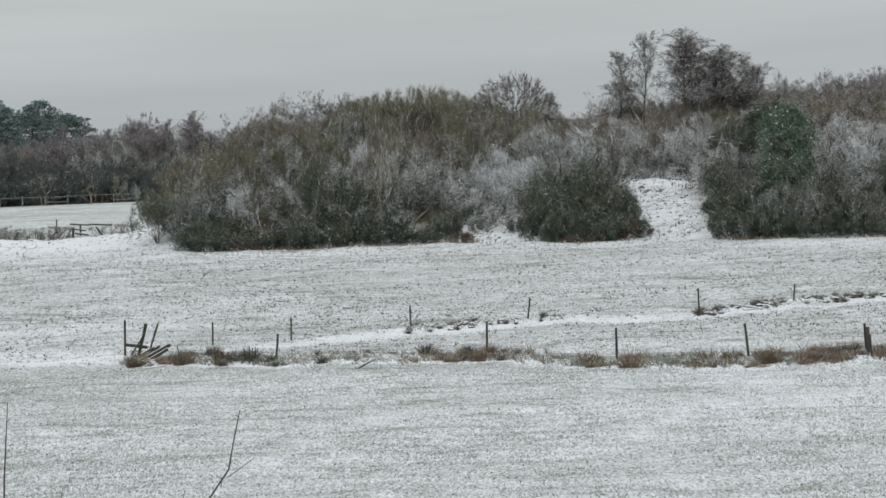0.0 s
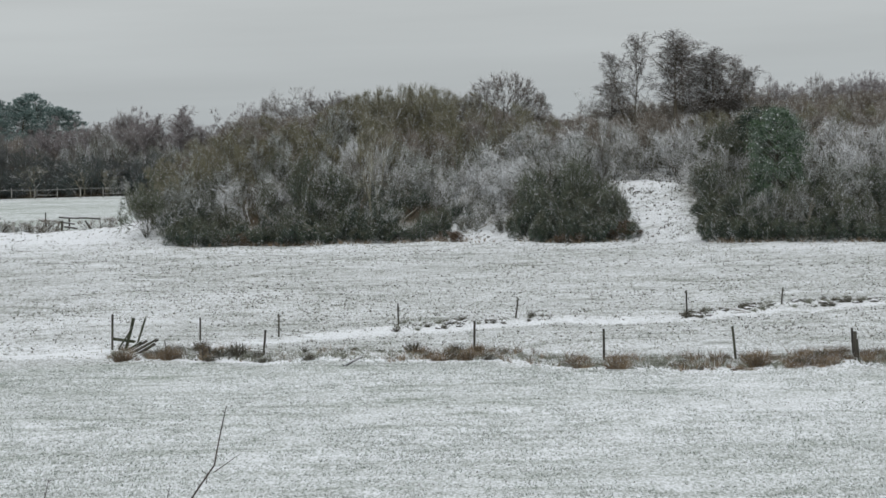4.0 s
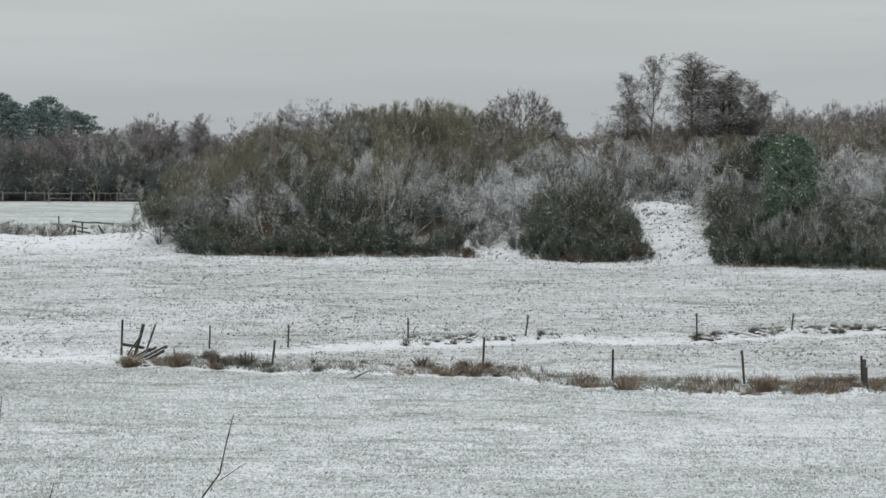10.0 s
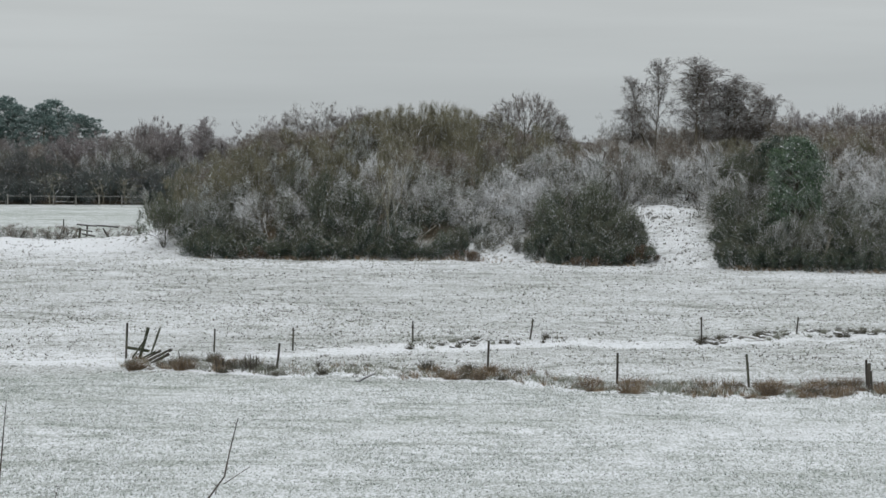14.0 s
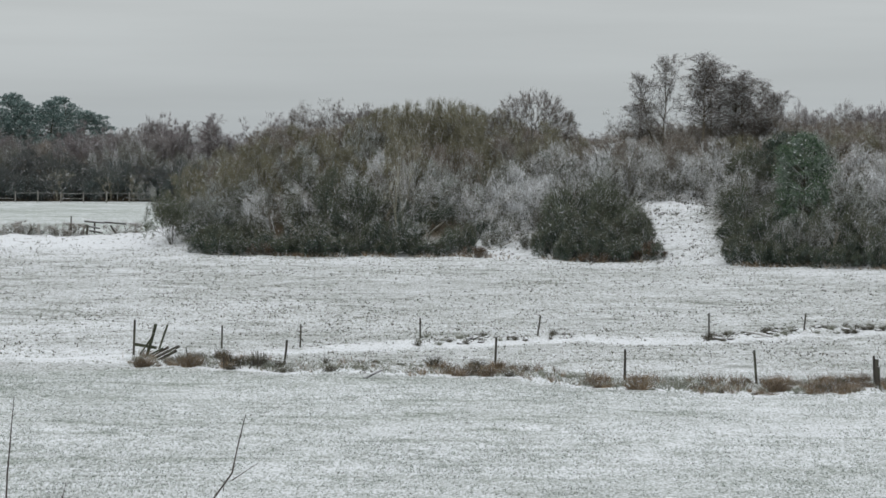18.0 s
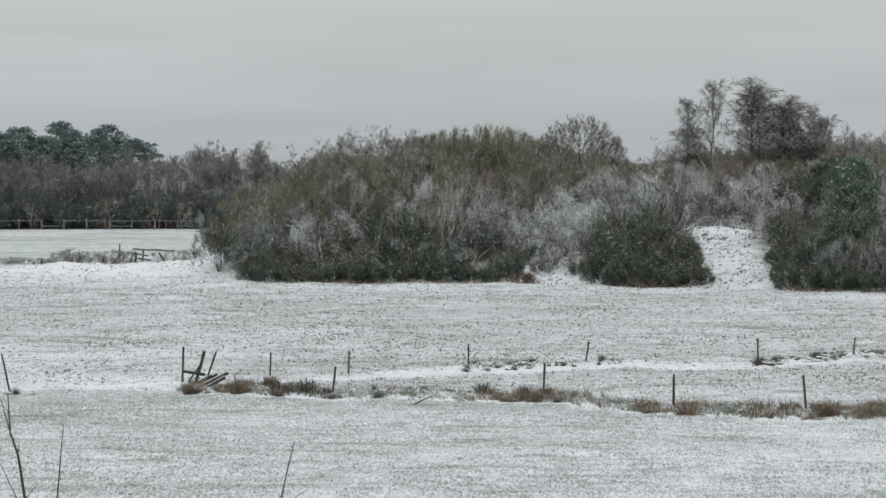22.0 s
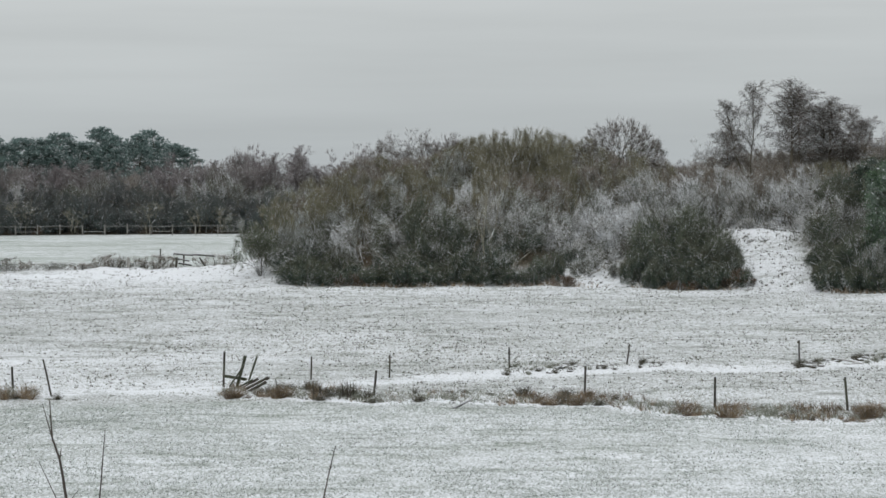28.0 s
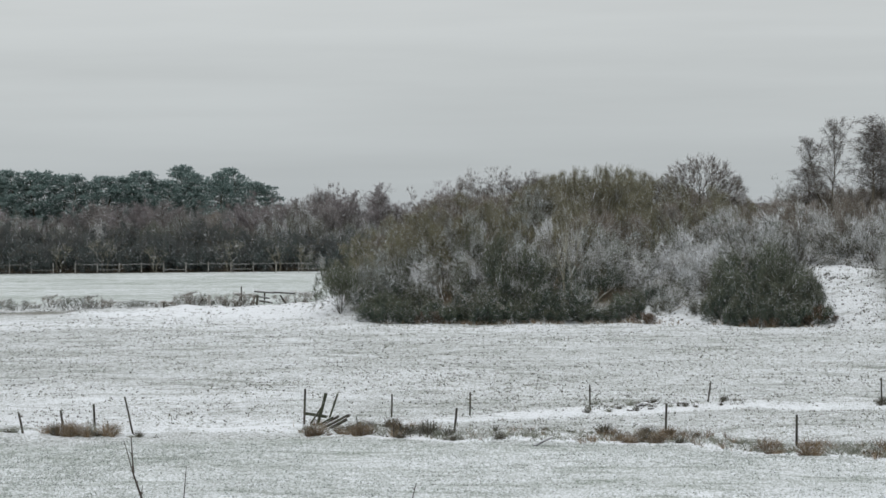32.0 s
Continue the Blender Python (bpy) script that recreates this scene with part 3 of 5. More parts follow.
for i in range(36):
    u = 950 + i * 19 + spin.uniform(-8, 8)
    y = 228 + spin.uniform(-4, 12)
    v = float(np.interp(u, [950, 1040, 1100, 1150, 1340, 1400, 1620], [224, 223, 220, 214, 204, 195, 191])) + spin.uniform(0, 14)
    x, top = (u - 784) / 4950 * y, 10 - (v - 240) / 4950 * y
    bush(spin.choice(("whip_a", "whip_b", "round_c")), BR, x, y, top, spin.uniform(1.8, 2.4))

# ---- trees ----


def tree_meshes(seed, trunks=1, h=10.0, lean=0.12, clear=0.3, branch=16, sub=6, twig=5, fine=8, ratio=0.34, spread=0.8, lift=0.35, droop=0.2, thick=0.9, base=0.3):
    rng = np.random.default_rng(seed)
    segs, tr, a1s, b1s = 6, [], [], []
    for k in range(trunks):
        p = np.array([rng.normal(0, base), rng.normal(0, base), -0.3])
        d = unit(np.array([rng.normal(0, lean), rng.normal(0, lean), 1.0]))
        hk = h * rng.uniform(0.85, 1.0) * 0.93
        pts = [p]
        for s in range(segs):
            d = unit(d + rng.normal(size=3) * 0.07 + [0, 0, 0.05])
            pts.append(pts[-1] + d * hk / segs)
        pts = np.array(pts)
        rad = 0.012 * h * thick * (1 - np.linspace(0, 0.9, segs + 1))
        tr.append(prisms(pts[:-1], pts[1:], rad[:-1], rad[1:]))
        t = (clear + (0.98 - clear) * (np.arange(branch) + rng.uniform(0, 1, branch)) / branch) * segs
        i = np.minimum(t.astype(int), segs - 1)
        a = pts[i] + (pts[i + 1] - pts[i]) * (t - i)[:, None]
        way = unit(np.concatenate([rng.normal(size=(branch, 2)) * spread, np.full((branch, 1), 0.35 + lift)], 1))
        ln = h * ratio * (1.15 - 0.75 * t / segs)[:, None] * rng.uniform(0.7, 1.15, (branch, 1))
        a1s.append(a)
        b1s.append(a + way * ln)
    a1, b1 = np.concatenate(a1s), np.concatenate(b1s)
    r = 0.0042 * h * thick
    tr.append(prisms(a1, b1, np.full(len(a1), r), np.full(len(a1), r * 0.4)))
    a2, b2 = sprout(rng, a1, b1, sub, 0.1, 1.0, 0.72, 0.8, lift * 0.6)
    a3, b3 = sprout(rng, a2, b2, twig, 0.1, 1.0, 0.5, 0.9, 0.15 - droop)
    a4, b4 = sprout(rng, a3, b3, fine, 0.1, 1.0, 0.8, 0.9, 0.1 - droop * 1.6)
    w = 0.0014 * h * thick
    crown = [prisms(a2, b2, np.full(len(a2), w * 1.7), np.full(len(a2), w)), spikes(a3, b3, np.full(len(a3), w * 0.9)), blades(rng, a4, b4, w * 0.6)]
    shift = np.array([*b4[:, :2].mean(0), 0])
    tr, crown = [(v - shift, f) for v, f in tr], [(v - shift, f) for v, f in crown]
    b4 = b4 - shift
    top = float(np.percentile(b4[:, 2], 99.5))
    wide = float(np.percentile(np.abs(b4[:, :2]), 96))
    return [("trunk", joined("trunk", tr)), ("crown", joined("crown", crown))], top, wide


def pine_meshes(seed, h=11.0, clear=0.45):
    rng = np.random.default_rng(seed)
    pts = np.array([[0, 0, -0.3]] + [[rng.normal(0, 0.12), rng.normal(0, 0.12), h * (k + 1) / 6 * 0.97] for k in range(6)])
    rad = 0.016 * h * (1 - np.linspace(0, 0.85, 7))
    tr = [prisms(pts[:-1], pts[1:], rad[:-1], rad[1:])]
    n = 30
    t = clear + (1 - clear) * (np.arange(n) + rng.uniform(0, 1, n)) / n
    a = np.stack([np.interp(t * h, pts[:, 2], pts[:, k]) for k in range(3)], -1)
    ang = np.arange(n) * 2.4 + rng.normal(0, 0.4, n)
    ln = h * (0.03 + 0.30 * np.clip(1 - t, 0, 1) ** 0.75 * rng.uniform(0.5, 1.1, n))
    b = a + np.stack([np.cos(ang) * ln, np.sin(ang) * ln, ln * rng.uniform(0.05, 0.5, n)], -1)
    tr.append(prisms(a, b, np.full(n, 0.05), np.full(n, 0.02)))
    a2, b2 = sprout(rng, a, b, 4, 0.35, 1.0, 0.4, 0.7, 0.35)
    tr.append(spikes(a2, b2, np.full(len(a2), 0.018)))
    # needles in flat pads at the ends of the boughs
    pads = np.concatenate([b, b2[rng.integers(0, len(b2), 60)], pts[-1:]])
    k = rng.integers(0, len(pads), 1200)
    c = pads[k] + rng.normal(size=(1200, 3)) * [0.30, 0.30, 0.17]
    cc = np.repeat(c, 7, 0)
    way = unit(rng.normal(size=cc.shape) + [0, 0, 0.9])
    tuft = spikes(cc, cc + way * rng.uniform(0.16, 0.34, (len(cc), 1)), np.full(len(cc), 0.036))
    return [("trunk", joined("trunk", tr)), ("foliage", joined("foliage", [tuft]))], float(h), float(np.percentile(np.abs(pads[:, :2]), 97))


def birch_meshes(seed, leaders=1, h=10.0, clear=0.30, branch=30, wide=0.2):
    """Slender trunks, rising branches that arch over, fine hanging twigs."""
    rng = np.random.default_rng(seed)
    segs, tr, a1s, b1s = 8, [], [], []
    for k in range(leaders):
        hk = h * (1.0 if k == 0 else rng.uniform(0.78, 0.95))
        off = rng.normal(0, 0.3, 2) * (leaders > 1)
        bend = np.cumsum(rng.normal(0, 0.07, (segs + 1, 2)), 0) + off * np.linspace(0.4, 3.0, segs + 1)[:, None]
        pts = np.column_stack([bend, np.linspace(-0.3, hk * 0.95, segs + 1)])
        rad = 0.0105 * h * (1 - np.linspace(0, 0.9, segs + 1))
        tr.append(prisms(pts[:-1], pts[1:], rad[:-1], rad[1:]))
        u = (np.arange(branch) + rng.uniform(0, 1, branch)) / branch
        t = (clear + (0.97 - clear) * u) * segs
        i = np.minimum(t.astype(int), segs - 1)
        p = pts[i] + (pts[i + 1] - pts[i]) * (t - i)[:, None]
        ang = np.arange(branch) * 2.4 + rng.normal(0, 0.5, branch)
        ln = (hk * wide * (0.35 + 0.75 * np.sin(np.pi * np.clip(u, 0.05, 0.97) ** 0.8)) * rng.uniform(0.45, 1.2, branch))[:, None]
        way = unit(np.stack([np.cos(ang), np.sin(ang), 1.2 + 0.9 * u], -1))
        r = 0.034 * (1.15 - u)
        for j in range(3):
            q = p + way * ln * 0.4
            tr.append(prisms(p, q, r * (1 - 0.28 * j), r * (0.72 - 0.28 * j) + 0.003))
            a1s.append(p)
            b1s.append(q)
            p, way = q, unit(way + rng.normal(size=q.shape) * 0.2 + [0, 0, 0.02])
    a1, b1 = np.concatenate(a1s), np.concatenate(b1s)
    n = len(a1)
    a2, b2 = sprout(rng, a1, b1, 5, 0.1, 1.0, 0.62, 0.8, 0.45, length=1.0)
    a3, b3 = sprout(rng, a2, b2, 5, 0.2, 1.0, 0.42, 0.8, -0.1, length=1.0)
    a4, b4 = sprout(rng, a3, b3, 4, 0.2, 1.0, 0.34, 0.7, -0.5, length=1.0)
    crown = [spikes(a2, b2, np.full(len(a2), 0.014)), blades(rng, a3, b3, 0.011), blades(rng, a4, b4, 0.009)]
    top = float(np.percentile(b3[:, 2], 99.8))
    return [("trunk", joined("trunk", tr)), ("crown", joined("crown", crown))], top, float(np.percentile(np.abs(b3[:, :2]), 97))


def forked_meshes(seed, stems=7, h=6.0, levels=6, fan=0.9, first=0.27, ratio=0.76, angle=0.5, up=0.06, thick=1.0, tips=5, tip=0.09, bole=0.0, third=0.35, part_name="branchwork"):
    """Limbs that fork again and again from the foot, with fine twigs at the ends."""
    rng = np.random.default_rng(seed)
    ang = np.arange(stems) * 2.39996 + rng.normal(0, 0.35, stems)
    tilt = fan * np.sqrt((np.arange(stems) + rng.uniform(0.1, 0.9, stems)) / stems)
    d = unit(np.stack([np.cos(ang) * tilt, np.sin(ang) * tilt, np.ones(stems)], -1))
    p = np.column_stack([rng.normal(0, 0.015 * h, (stems, 2)), np.full(stems, bole * h - (0.15 if not bole else 0.0))])
    ln = h * first * rng.uniform(0.8, 1.2, (stems, 1))
    r = np.full(stems, 0.0125 * h * thick)
    wood, fine = [], []
    if bole:
        wood.append(prisms(np.array([[0, 0, -0.3]]), np.array([[0, 0, bole * h + 0.05]]), np.array([0.028 * h * thick]), np.array([0.022 * h * thick])))
    for level in range(levels):
        m = p + d * ln * 0.5
        d2 = unit(d + rng.normal(size=d.shape) * 0.13 + [0, 0, up])
        e = m + d2 * ln * 0.5
        heap = wood if level < levels - 2 else fine
        heap += [prisms(p, m, r, r * 0.88), prisms(m, e, r * 0.88, r * 0.72)]
        starts, ways = [e, e], []
        late = rng.uniform(size=len(e)) < third
        starts.append(m[late])
        base = [d2, d2, d2[late]]
        side = unit(np.cross(d2, rng.normal(size=d2.shape)))
        for k, v in enumerate(base):
            s_ = side * (1 if k == 0 else -1) if k < 2 else unit(rng.normal(size=v.shape))
            ways.append(unit(v + s_ * angle * rng.uniform(0.5, 1.3, (len(v), 1)) + rng.normal(size=v.shape) * 0.1))
        ln = np.concatenate([ln, ln, ln[late]]) * ratio * rng.uniform(0.72, 1.18, (sum(map(len, starts)), 1))
        r = np.concatenate([r, r, r[late]]) * 0.66
        p, d = np.concatenate(starts), np.concatenate(ways)
        p[:, 2] = np.maximum(p[:, 2], -0.1)
    q = np.repeat(p, tips, 0)
    w = unit(np.repeat(d, tips, 0) + rng.normal(size=q.shape) * 0.5 + [0, 0, up])
    t_ = q + w * h * tip * rng.uniform(0.5, 1.2, (len(q), 1))
    fine.append(blades(rng, q, t_, 0.0019 * h))
    top, wide = float(np.percentile(t_[:, 2], 99.3)), float(np.percentile(np.abs(t_[:, :2]), 97))
    return [(part_name, joined(part_name, wood)), ("crown", joined("crown", fine))], top, wide


def dome_tree_meshes(seed, h=5.0, r=3.4):
    """Stems that fan out and fork towards an even dome of fine twigs."""
    rng = np.random.default_rng(seed)

    def shell(n, low):
        k = np.arange(n)
        up = low + (0.995 - low) * (k + 0.5) / n
        an = k * 2.39996 + rng.normal(0, 0.25, n)
        flat = np.sqrt(1 - up ** 2)
        return unit(np.stack([np.cos(an) * flat, np.sin(an) * flat, up], -1) + rng.normal(size=(n, 3)) * 0.05)

    size, foot = np.array([r, r, h]), np.array([0, 0, -0.2])
    wood, fine = [], []
    old_d, old_p = None, None
    for level, (n, depth, rad) in enumerate(((11, 0.36, 0.055), (34, 0.58, 0.034), (120, 0.76, 0.020), (640, 0.90, 0.013))):
        d = shell(n, 0.30 - 0.09 * level)
        p = d * size * depth * rng.uniform(0.9, 1.08, (n, 1))
        if level == 0:
            a = np.tile(foot, (n, 1)) + rng.normal(0, 0.12, (n, 3)) * [1, 1, 0]
        else:
            a = old_p[np.argmax(d @ old_d.T, 1)]
        m = (a + p) / 2 + [0, 0, 0.03 * h] + rng.normal(size=(n, 3)) * 0.03 * h
        heap = wood if level < 3 else fine
        heap += [prisms(a, m, np.full(n, rad), np.full(n, rad * 0.8)), prisms(m, p, np.full(n, rad * 0.8), np.full(n, rad * 0.6))]
        old_d, old_p = d, p
    q = np.repeat(old_p, 12, 0)
    way = unit(np.repeat(old_d * [1, 1, 1.2], 12, 0) + rng.normal(size=q.shape) * 0.55)
    e = q + way * h * 0.11 * rng.uniform(0.4, 1.2, (len(q), 1))
    fine.append(blades(rng, q, e, 0.011))
    return [("branchwork", joined("branchwork", wood)), ("crown", joined("crown", fine))], float(np.percentile(e[:, 2], 99.5)), float(np.percentile(np.abs(e[:, :2]), 97))


def leafy_tree_meshes(seed, h=8.0, r=2.2, clumps=190, leaves=95):
    """An evergreen: leaves in separate sprays over an uneven tapering crown."""
    rng = np.random.default_rng(seed)
    t = 0.04 + 0.95 * rng.uniform(0, 1, clumps) ** 0.85
    an = rng.uniform(0, 6.283, clumps)
    edge_r = r * np.interp(t, [0, 0.12, 0.4, 0.7, 0.9, 1.0], [0.75, 1.0, 1.0, 0.9, 0.6, 0.2]) * (1 + 0.16 * np.sin(2 * an + t * 7) + 0.12 * np.sin(5 * an - t * 11))
    rad = edge_r * rng.uniform(0.35, 1.0, clumps) ** 0.5
    c = np.column_stack([np.cos(an) * rad, np.sin(an) * rad, t * h])
    foot = np.column_stack([rng.normal(0, 0.06, (clumps, 2)), np.clip(t * h - rad * 0.7, 0.1, None)])
    wood = [prisms(np.array([[0, 0, -0.3]]), np.array([[0, 0, h * 0.95]]), np.array([0.14]), np.array([0.02])), prisms(foot, c, np.full(clumps, 0.026), np.full(clumps, 0.010))]
    size = rng.uniform(0.14, 0.30, clumps)
    k = np.repeat(np.arange(clumps), leaves)
    away = unit(c * [1, 1, 0] + [0, 0, 0.5])[k]
    pts = c[k] + rng.normal(size=(len(k), 3)) * size[k][:, None] * [1, 1, 0.75] + away * rng.exponential(0.10, (len(k), 1))
    return [("branchwork", joined("branchwork", wood)), ("foliage", joined("foliage", [flakes(rng, pts, 0.075, 0.02, 0.4)]))], float(np.percentile(pts[:, 2], 99.6)), float(np.percentile(np.abs(pts[:, :2]), 97))


KINDS.update({
    "tall_birch": birch_meshes(71), "tall_birch_b": birch_meshes(72, 3, branch=18, clear=0.24), "tall_birch_c": birch_meshes(73, 2, branch=22, wide=0.23),
    "dome_tree": dome_tree_meshes(75),
    "birch_a": tree_meshes(21, 1, clear=0.12, branch=54, twig=6, ratio=0.26, lift=0.5, droop=0.2, spread=0.75, thick=0.75),
    "wood_a": forked_meshes(25, 4, h=10.0, levels=6, fan=0.5, first=0.19, ratio=0.80, angle=0.5, up=0.10, bole=0.2, tips=12, tip=0.085, thick=0.8, part_name="trunk"),
    "wood_b": forked_meshes(26, 6, h=10.0, levels=6, fan=0.7, first=0.2, ratio=0.79, angle=0.55, up=0.08, bole=0.1, tips=12, tip=0.085, thick=0.7, part_name="trunk"),
    "pine_a": pine_meshes(31, clear=0.3), "pine_b": pine_meshes(32, clear=0.22), "pine_c": pine_meshes(33, clear=0.4),
})


def tree(kind, x, y, top, wide, twigs, label, name="tree", group="", trunk=None, sink=0.0, leaf=HAZENEEDLE):
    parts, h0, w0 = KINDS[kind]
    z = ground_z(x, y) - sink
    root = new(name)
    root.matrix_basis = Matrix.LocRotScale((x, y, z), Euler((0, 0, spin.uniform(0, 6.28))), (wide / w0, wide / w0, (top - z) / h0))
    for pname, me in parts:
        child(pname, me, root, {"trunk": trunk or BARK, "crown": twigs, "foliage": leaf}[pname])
    return tagged(root, label, "tree", group)


# birches and round crowns that stand over the mound
for kind, (x, y, top), wide in (("tall_birch_c", (16.15, 226.00, 17.15), 1.95), ("tall_birch", (19.30, 224.00, 17.30), 2.3), ("tall_birch_b", (22.70, 226.00, 15.80), 2.7), ("tall_birch_c", (25.30, 229.00, 14.30), 2.0), ("tall_birch", (14.75, 229.00, 13.60), 1.5), ("tall_birch", (20.60, 230.00, 16.2), 1.6), ("tall_birch_c", (24.2, 231.00, 15.1), 1.9)):
    tree(kind, x, y, top, wide, BIRCHTWIG, "tall leafless birch with fine drooping twigs", "birch", "birches on the mound", trunk=PLAINBARK)
KINDS["fan_a"] = forked_meshes(51, 6, fan=0.75, levels=6, first=0.27, angle=0.5, up=0.10, tips=5)
KINDS["fan_b"] = forked_meshes(52, 4, fan=0.5, levels=6, first=0.27, angle=0.46, up=0.14, tips=5, tip=0.11)
KINDS["fan_c"] = forked_meshes(53, 5, fan=0.6, levels=6, first=0.2, ratio=0.78, angle=0.55, up=0.08, tips=5, bole=0.12)
for kind, (x, y, top), wide, look_ in (("dome_tree", (5.75, 225.00, 14.40), 4.1, BIRCHTWIG), ("fan_b", (8.21, 234.00, 13.21), 2.0, GREYTWIG), ("fan_b", (-13.75, 240.00, 13.58), 1.9, BIRCHTWIG), ("fan_c", (-10.35, 242.00, 13.9), 2.1, BIRCHTWIG), ("fan_b", (-12.1, 238.00, 12.9), 1.7, BIRCHTWIG), ("fan_a", (-8.2, 240.0, 13.5), 1.7, BIRCHTWIG), ("fan_b", (-6.6, 236.0, 12.9), 1.5, BIRCHTWIG), ("fan_c", (-15.6, 241.0, 12.7), 1.7, HAZETWIG), ("fan_b", (13.52, 236.00, 12.76), 1.7, FROST), ("fan_b", (28.85, 238.00, 13.84), 1.2, HAZETWIG)):
    plant("tree", kind, x, y, top, wide, look_, "bare round-crowned tree with limbs fanning upward", "tree", "bare trees on the crest")
for u, v, w in ((1350, 178, 1.7), (1420, 172, 1.9), (1470, 162, 2.1), (1520, 170, 1.9), (1560, 160, 2.2), (1610, 165, 2.2), (1445, 178, 1.8)):
    y = 238 + spin.uniform(-3, 5)
    plant("tree", spin.choice(("fan_a", "fan_b")), (u - 784) / 4950 * y, y, 10 - (v - 240) / 4950 * y, w * 1.2, HAZETWIG, "bare reddish-brown tree on the crest", "tree", "bare trees on the crest", stems=PLAINBARK)
KINDS["open"] = forked_meshes(56, 18, h=4.0, fan=1.0, levels=5, first=0.27, ratio=0.78, angle=0.5, up=0.10, tips=9, tip=0.13, thick=0.55)
plant("bush", "open", -20.4, 197.0, 7.4, 1.8, OLIVE, "open olive-brown bush with dark stems fanning upward", "bush", "bushes on the mound", stems=BARK)
plant("bush", "open", -18.2, 198.5, 7.3, 1.6, HF[0], "open grey bush with dark stems fanning upward", "bush", "bushes on the mound", stems=BARK)
for i in range(13):
    u = 1085 + i * 23 + spin.uniform(-8, 8)
    y = 233 + spin.uniform(-2, 4)
    v = float(np.interp(u, [1080, 1130, 1180, 1250, 1320, 1380], [214, 204, 200, 192, 180, 184])) + spin.uniform(-5, 10)
    plant("scrub_tree", spin.choice(("fan_a", "fan_c", "round_c")), (u - 784) / 4950 * y, y, 10 - (v - 240) / 4950 * y, spin.uniform(1.5, 2.2), BROWN, "bare dark brown scrub tree below the birches", "tree", "bare trees on the crest", stems=PLAINBARK, leaf=DRYLEAF)
# pale young tree standing out of the thicket
KINDS["young"] = forked_meshes(66, 2, h=7.0, fan=0.3, levels=5, first=0.30, ratio=0.74, angle=0.5, up=0.10, tips=3, third=0.3, thick=0.62, part_name="trunk")
tree("young", -4.25, 191.50, 11.40, 1.5, PALE, "young tree with pale green-grey bark among bushes", "young_tree", trunk=PALE)

# evergreen with green leaves, dusted with snow
KINDS["holly"] = leafy_tree_meshes(41, clumps=330, leaves=64)
KINDS["dark_holly"] = leafy_tree_meshes(43, r=3.0, clumps=260, leaves=60)
plant("evergreen_tree", "holly", 22.27, 181.50, 10.56, 1.8, OLIVE, "bushy evergreen tree with dark green snow-flecked leaves", "tree", leaf=GREENLEAF)
plant("evergreen_tree", "dark_holly", 23.2, 196.00, 10.75, 2.6, OLIVE, "dark evergreen among bare bushes", "tree", leaf=DARKLEAF)

for kind, look_, x, y, top, wide in (("leafy_b", GT, 21.2, 178.6, 5.7, 1.5), ("round_b", HF, 22.8, 178.2, 5.4, 1.4), ("leafy_a", OL, 23.6, 178.9, 6.1, 1.3)):
    bush(kind, look_, x, y, top, wide)

# bent and fallen pale limbs in the foot of the thicket


def limb(x, y, z, length, turn, rise, r, k):
    """A bent bare limb with side branches, from the ground outwards."""
    root = new("leaning_limb")
    root.location = (x, y, z)
    rnd = random.Random(600 + k)
    p, d = Vector((0, 0, -0.1)), Vector((math.cos(turn), -0.15, rise)).normalized()
    pts = [p]
    for j in range(5):
        d = (d + Vector((rnd.uniform(-0.2, 0.2), rnd.uniform(-0.2, 0.2), rnd.uniform(-0.22, 0.12)))).normalized()
        pts.append(pts[-1] + d * length / 5)
    bm = bmesh.new()
    for j in range(5):
        r_ = r * 1.35
        bar(bm, pts[j], pts[j + 1], r_ * (1 - j * 0.16), r_ * (0.84 - j * 0.16), sides=6, seed=k * 10 + j)
    part("stem", bm, LIMB, root)
    for j in range(6):
        c = pts[1 + j % 4].lerp(pts[2 + j % 4], rnd.random())
        e = c + (d + Vector((rnd.uniform(-0.9, 0.9), rnd.uniform(-0.5, 0.3), rnd.uniform(0.0, 0.9)))).normalized() * length * rnd.uniform(0.2, 0.45)
        bm = bmesh.new()
        bar(bm, c, e, r * 0.7, r * 0.3, sides=5, seed=k * 10 + j + 5)
        part("side_branch", bm, LIMB, root)
    return tagged(root, "bare pale limb leaning out of the thicket, snow on top", "branch", "leaning limbs")


LIMB = wood_material("pale_limb", (0.17, 0.16, 0.13), (0.33, 0.31, 0.26), 0.9)
# ---- the wood beyond the far field ----
for i in range(64):
    u = -420 + i * 14.5 + spin.uniform(-9, 9)
    y = 322 + spin.uniform(-6, 14)
    v = float(np.interp(u, [-420, -300, 0, 160, 200, 330, 420, 480], [228, 226, 222, 208, 190, 194, 208, 208])) + spin.choice((-6, 0, 10, 18, 26)) + spin.uniform(-3, 3)
    tree(spin.choice(("wood_a", "wood_b", "birch_a")), (u - 784) / 4950 * y, y, 10 - (v - 240) / 4950 * y, spin.uniform(1.9, 2.8), HAZETWIG, "bare brown tree at the edge of the far wood", "tree", "far wood", trunk=PLAINBARK)
for i in range(46):
    u = 480 + i * 26 + spin.uniform(-9, 9)
    y = 330 + spin.uniform(-8, 14)
    v = float(np.interp(u, [480, 900, 1000, 1100, 1350, 1700], [204, 214, 214, 218, 200, 192])) + spin.uniform(-4, 14)
    tree(spin.choice(("wood_a", "wood_b")), (u - 784) / 4950 * y, y, 10 - (v - 240) / 4950 * y, spin.uniform(2.2, 3.0), HAZETWIG, "bare brown tree in the wood behind the mound", "tree", "far wood", trunk=PLAINBARK)
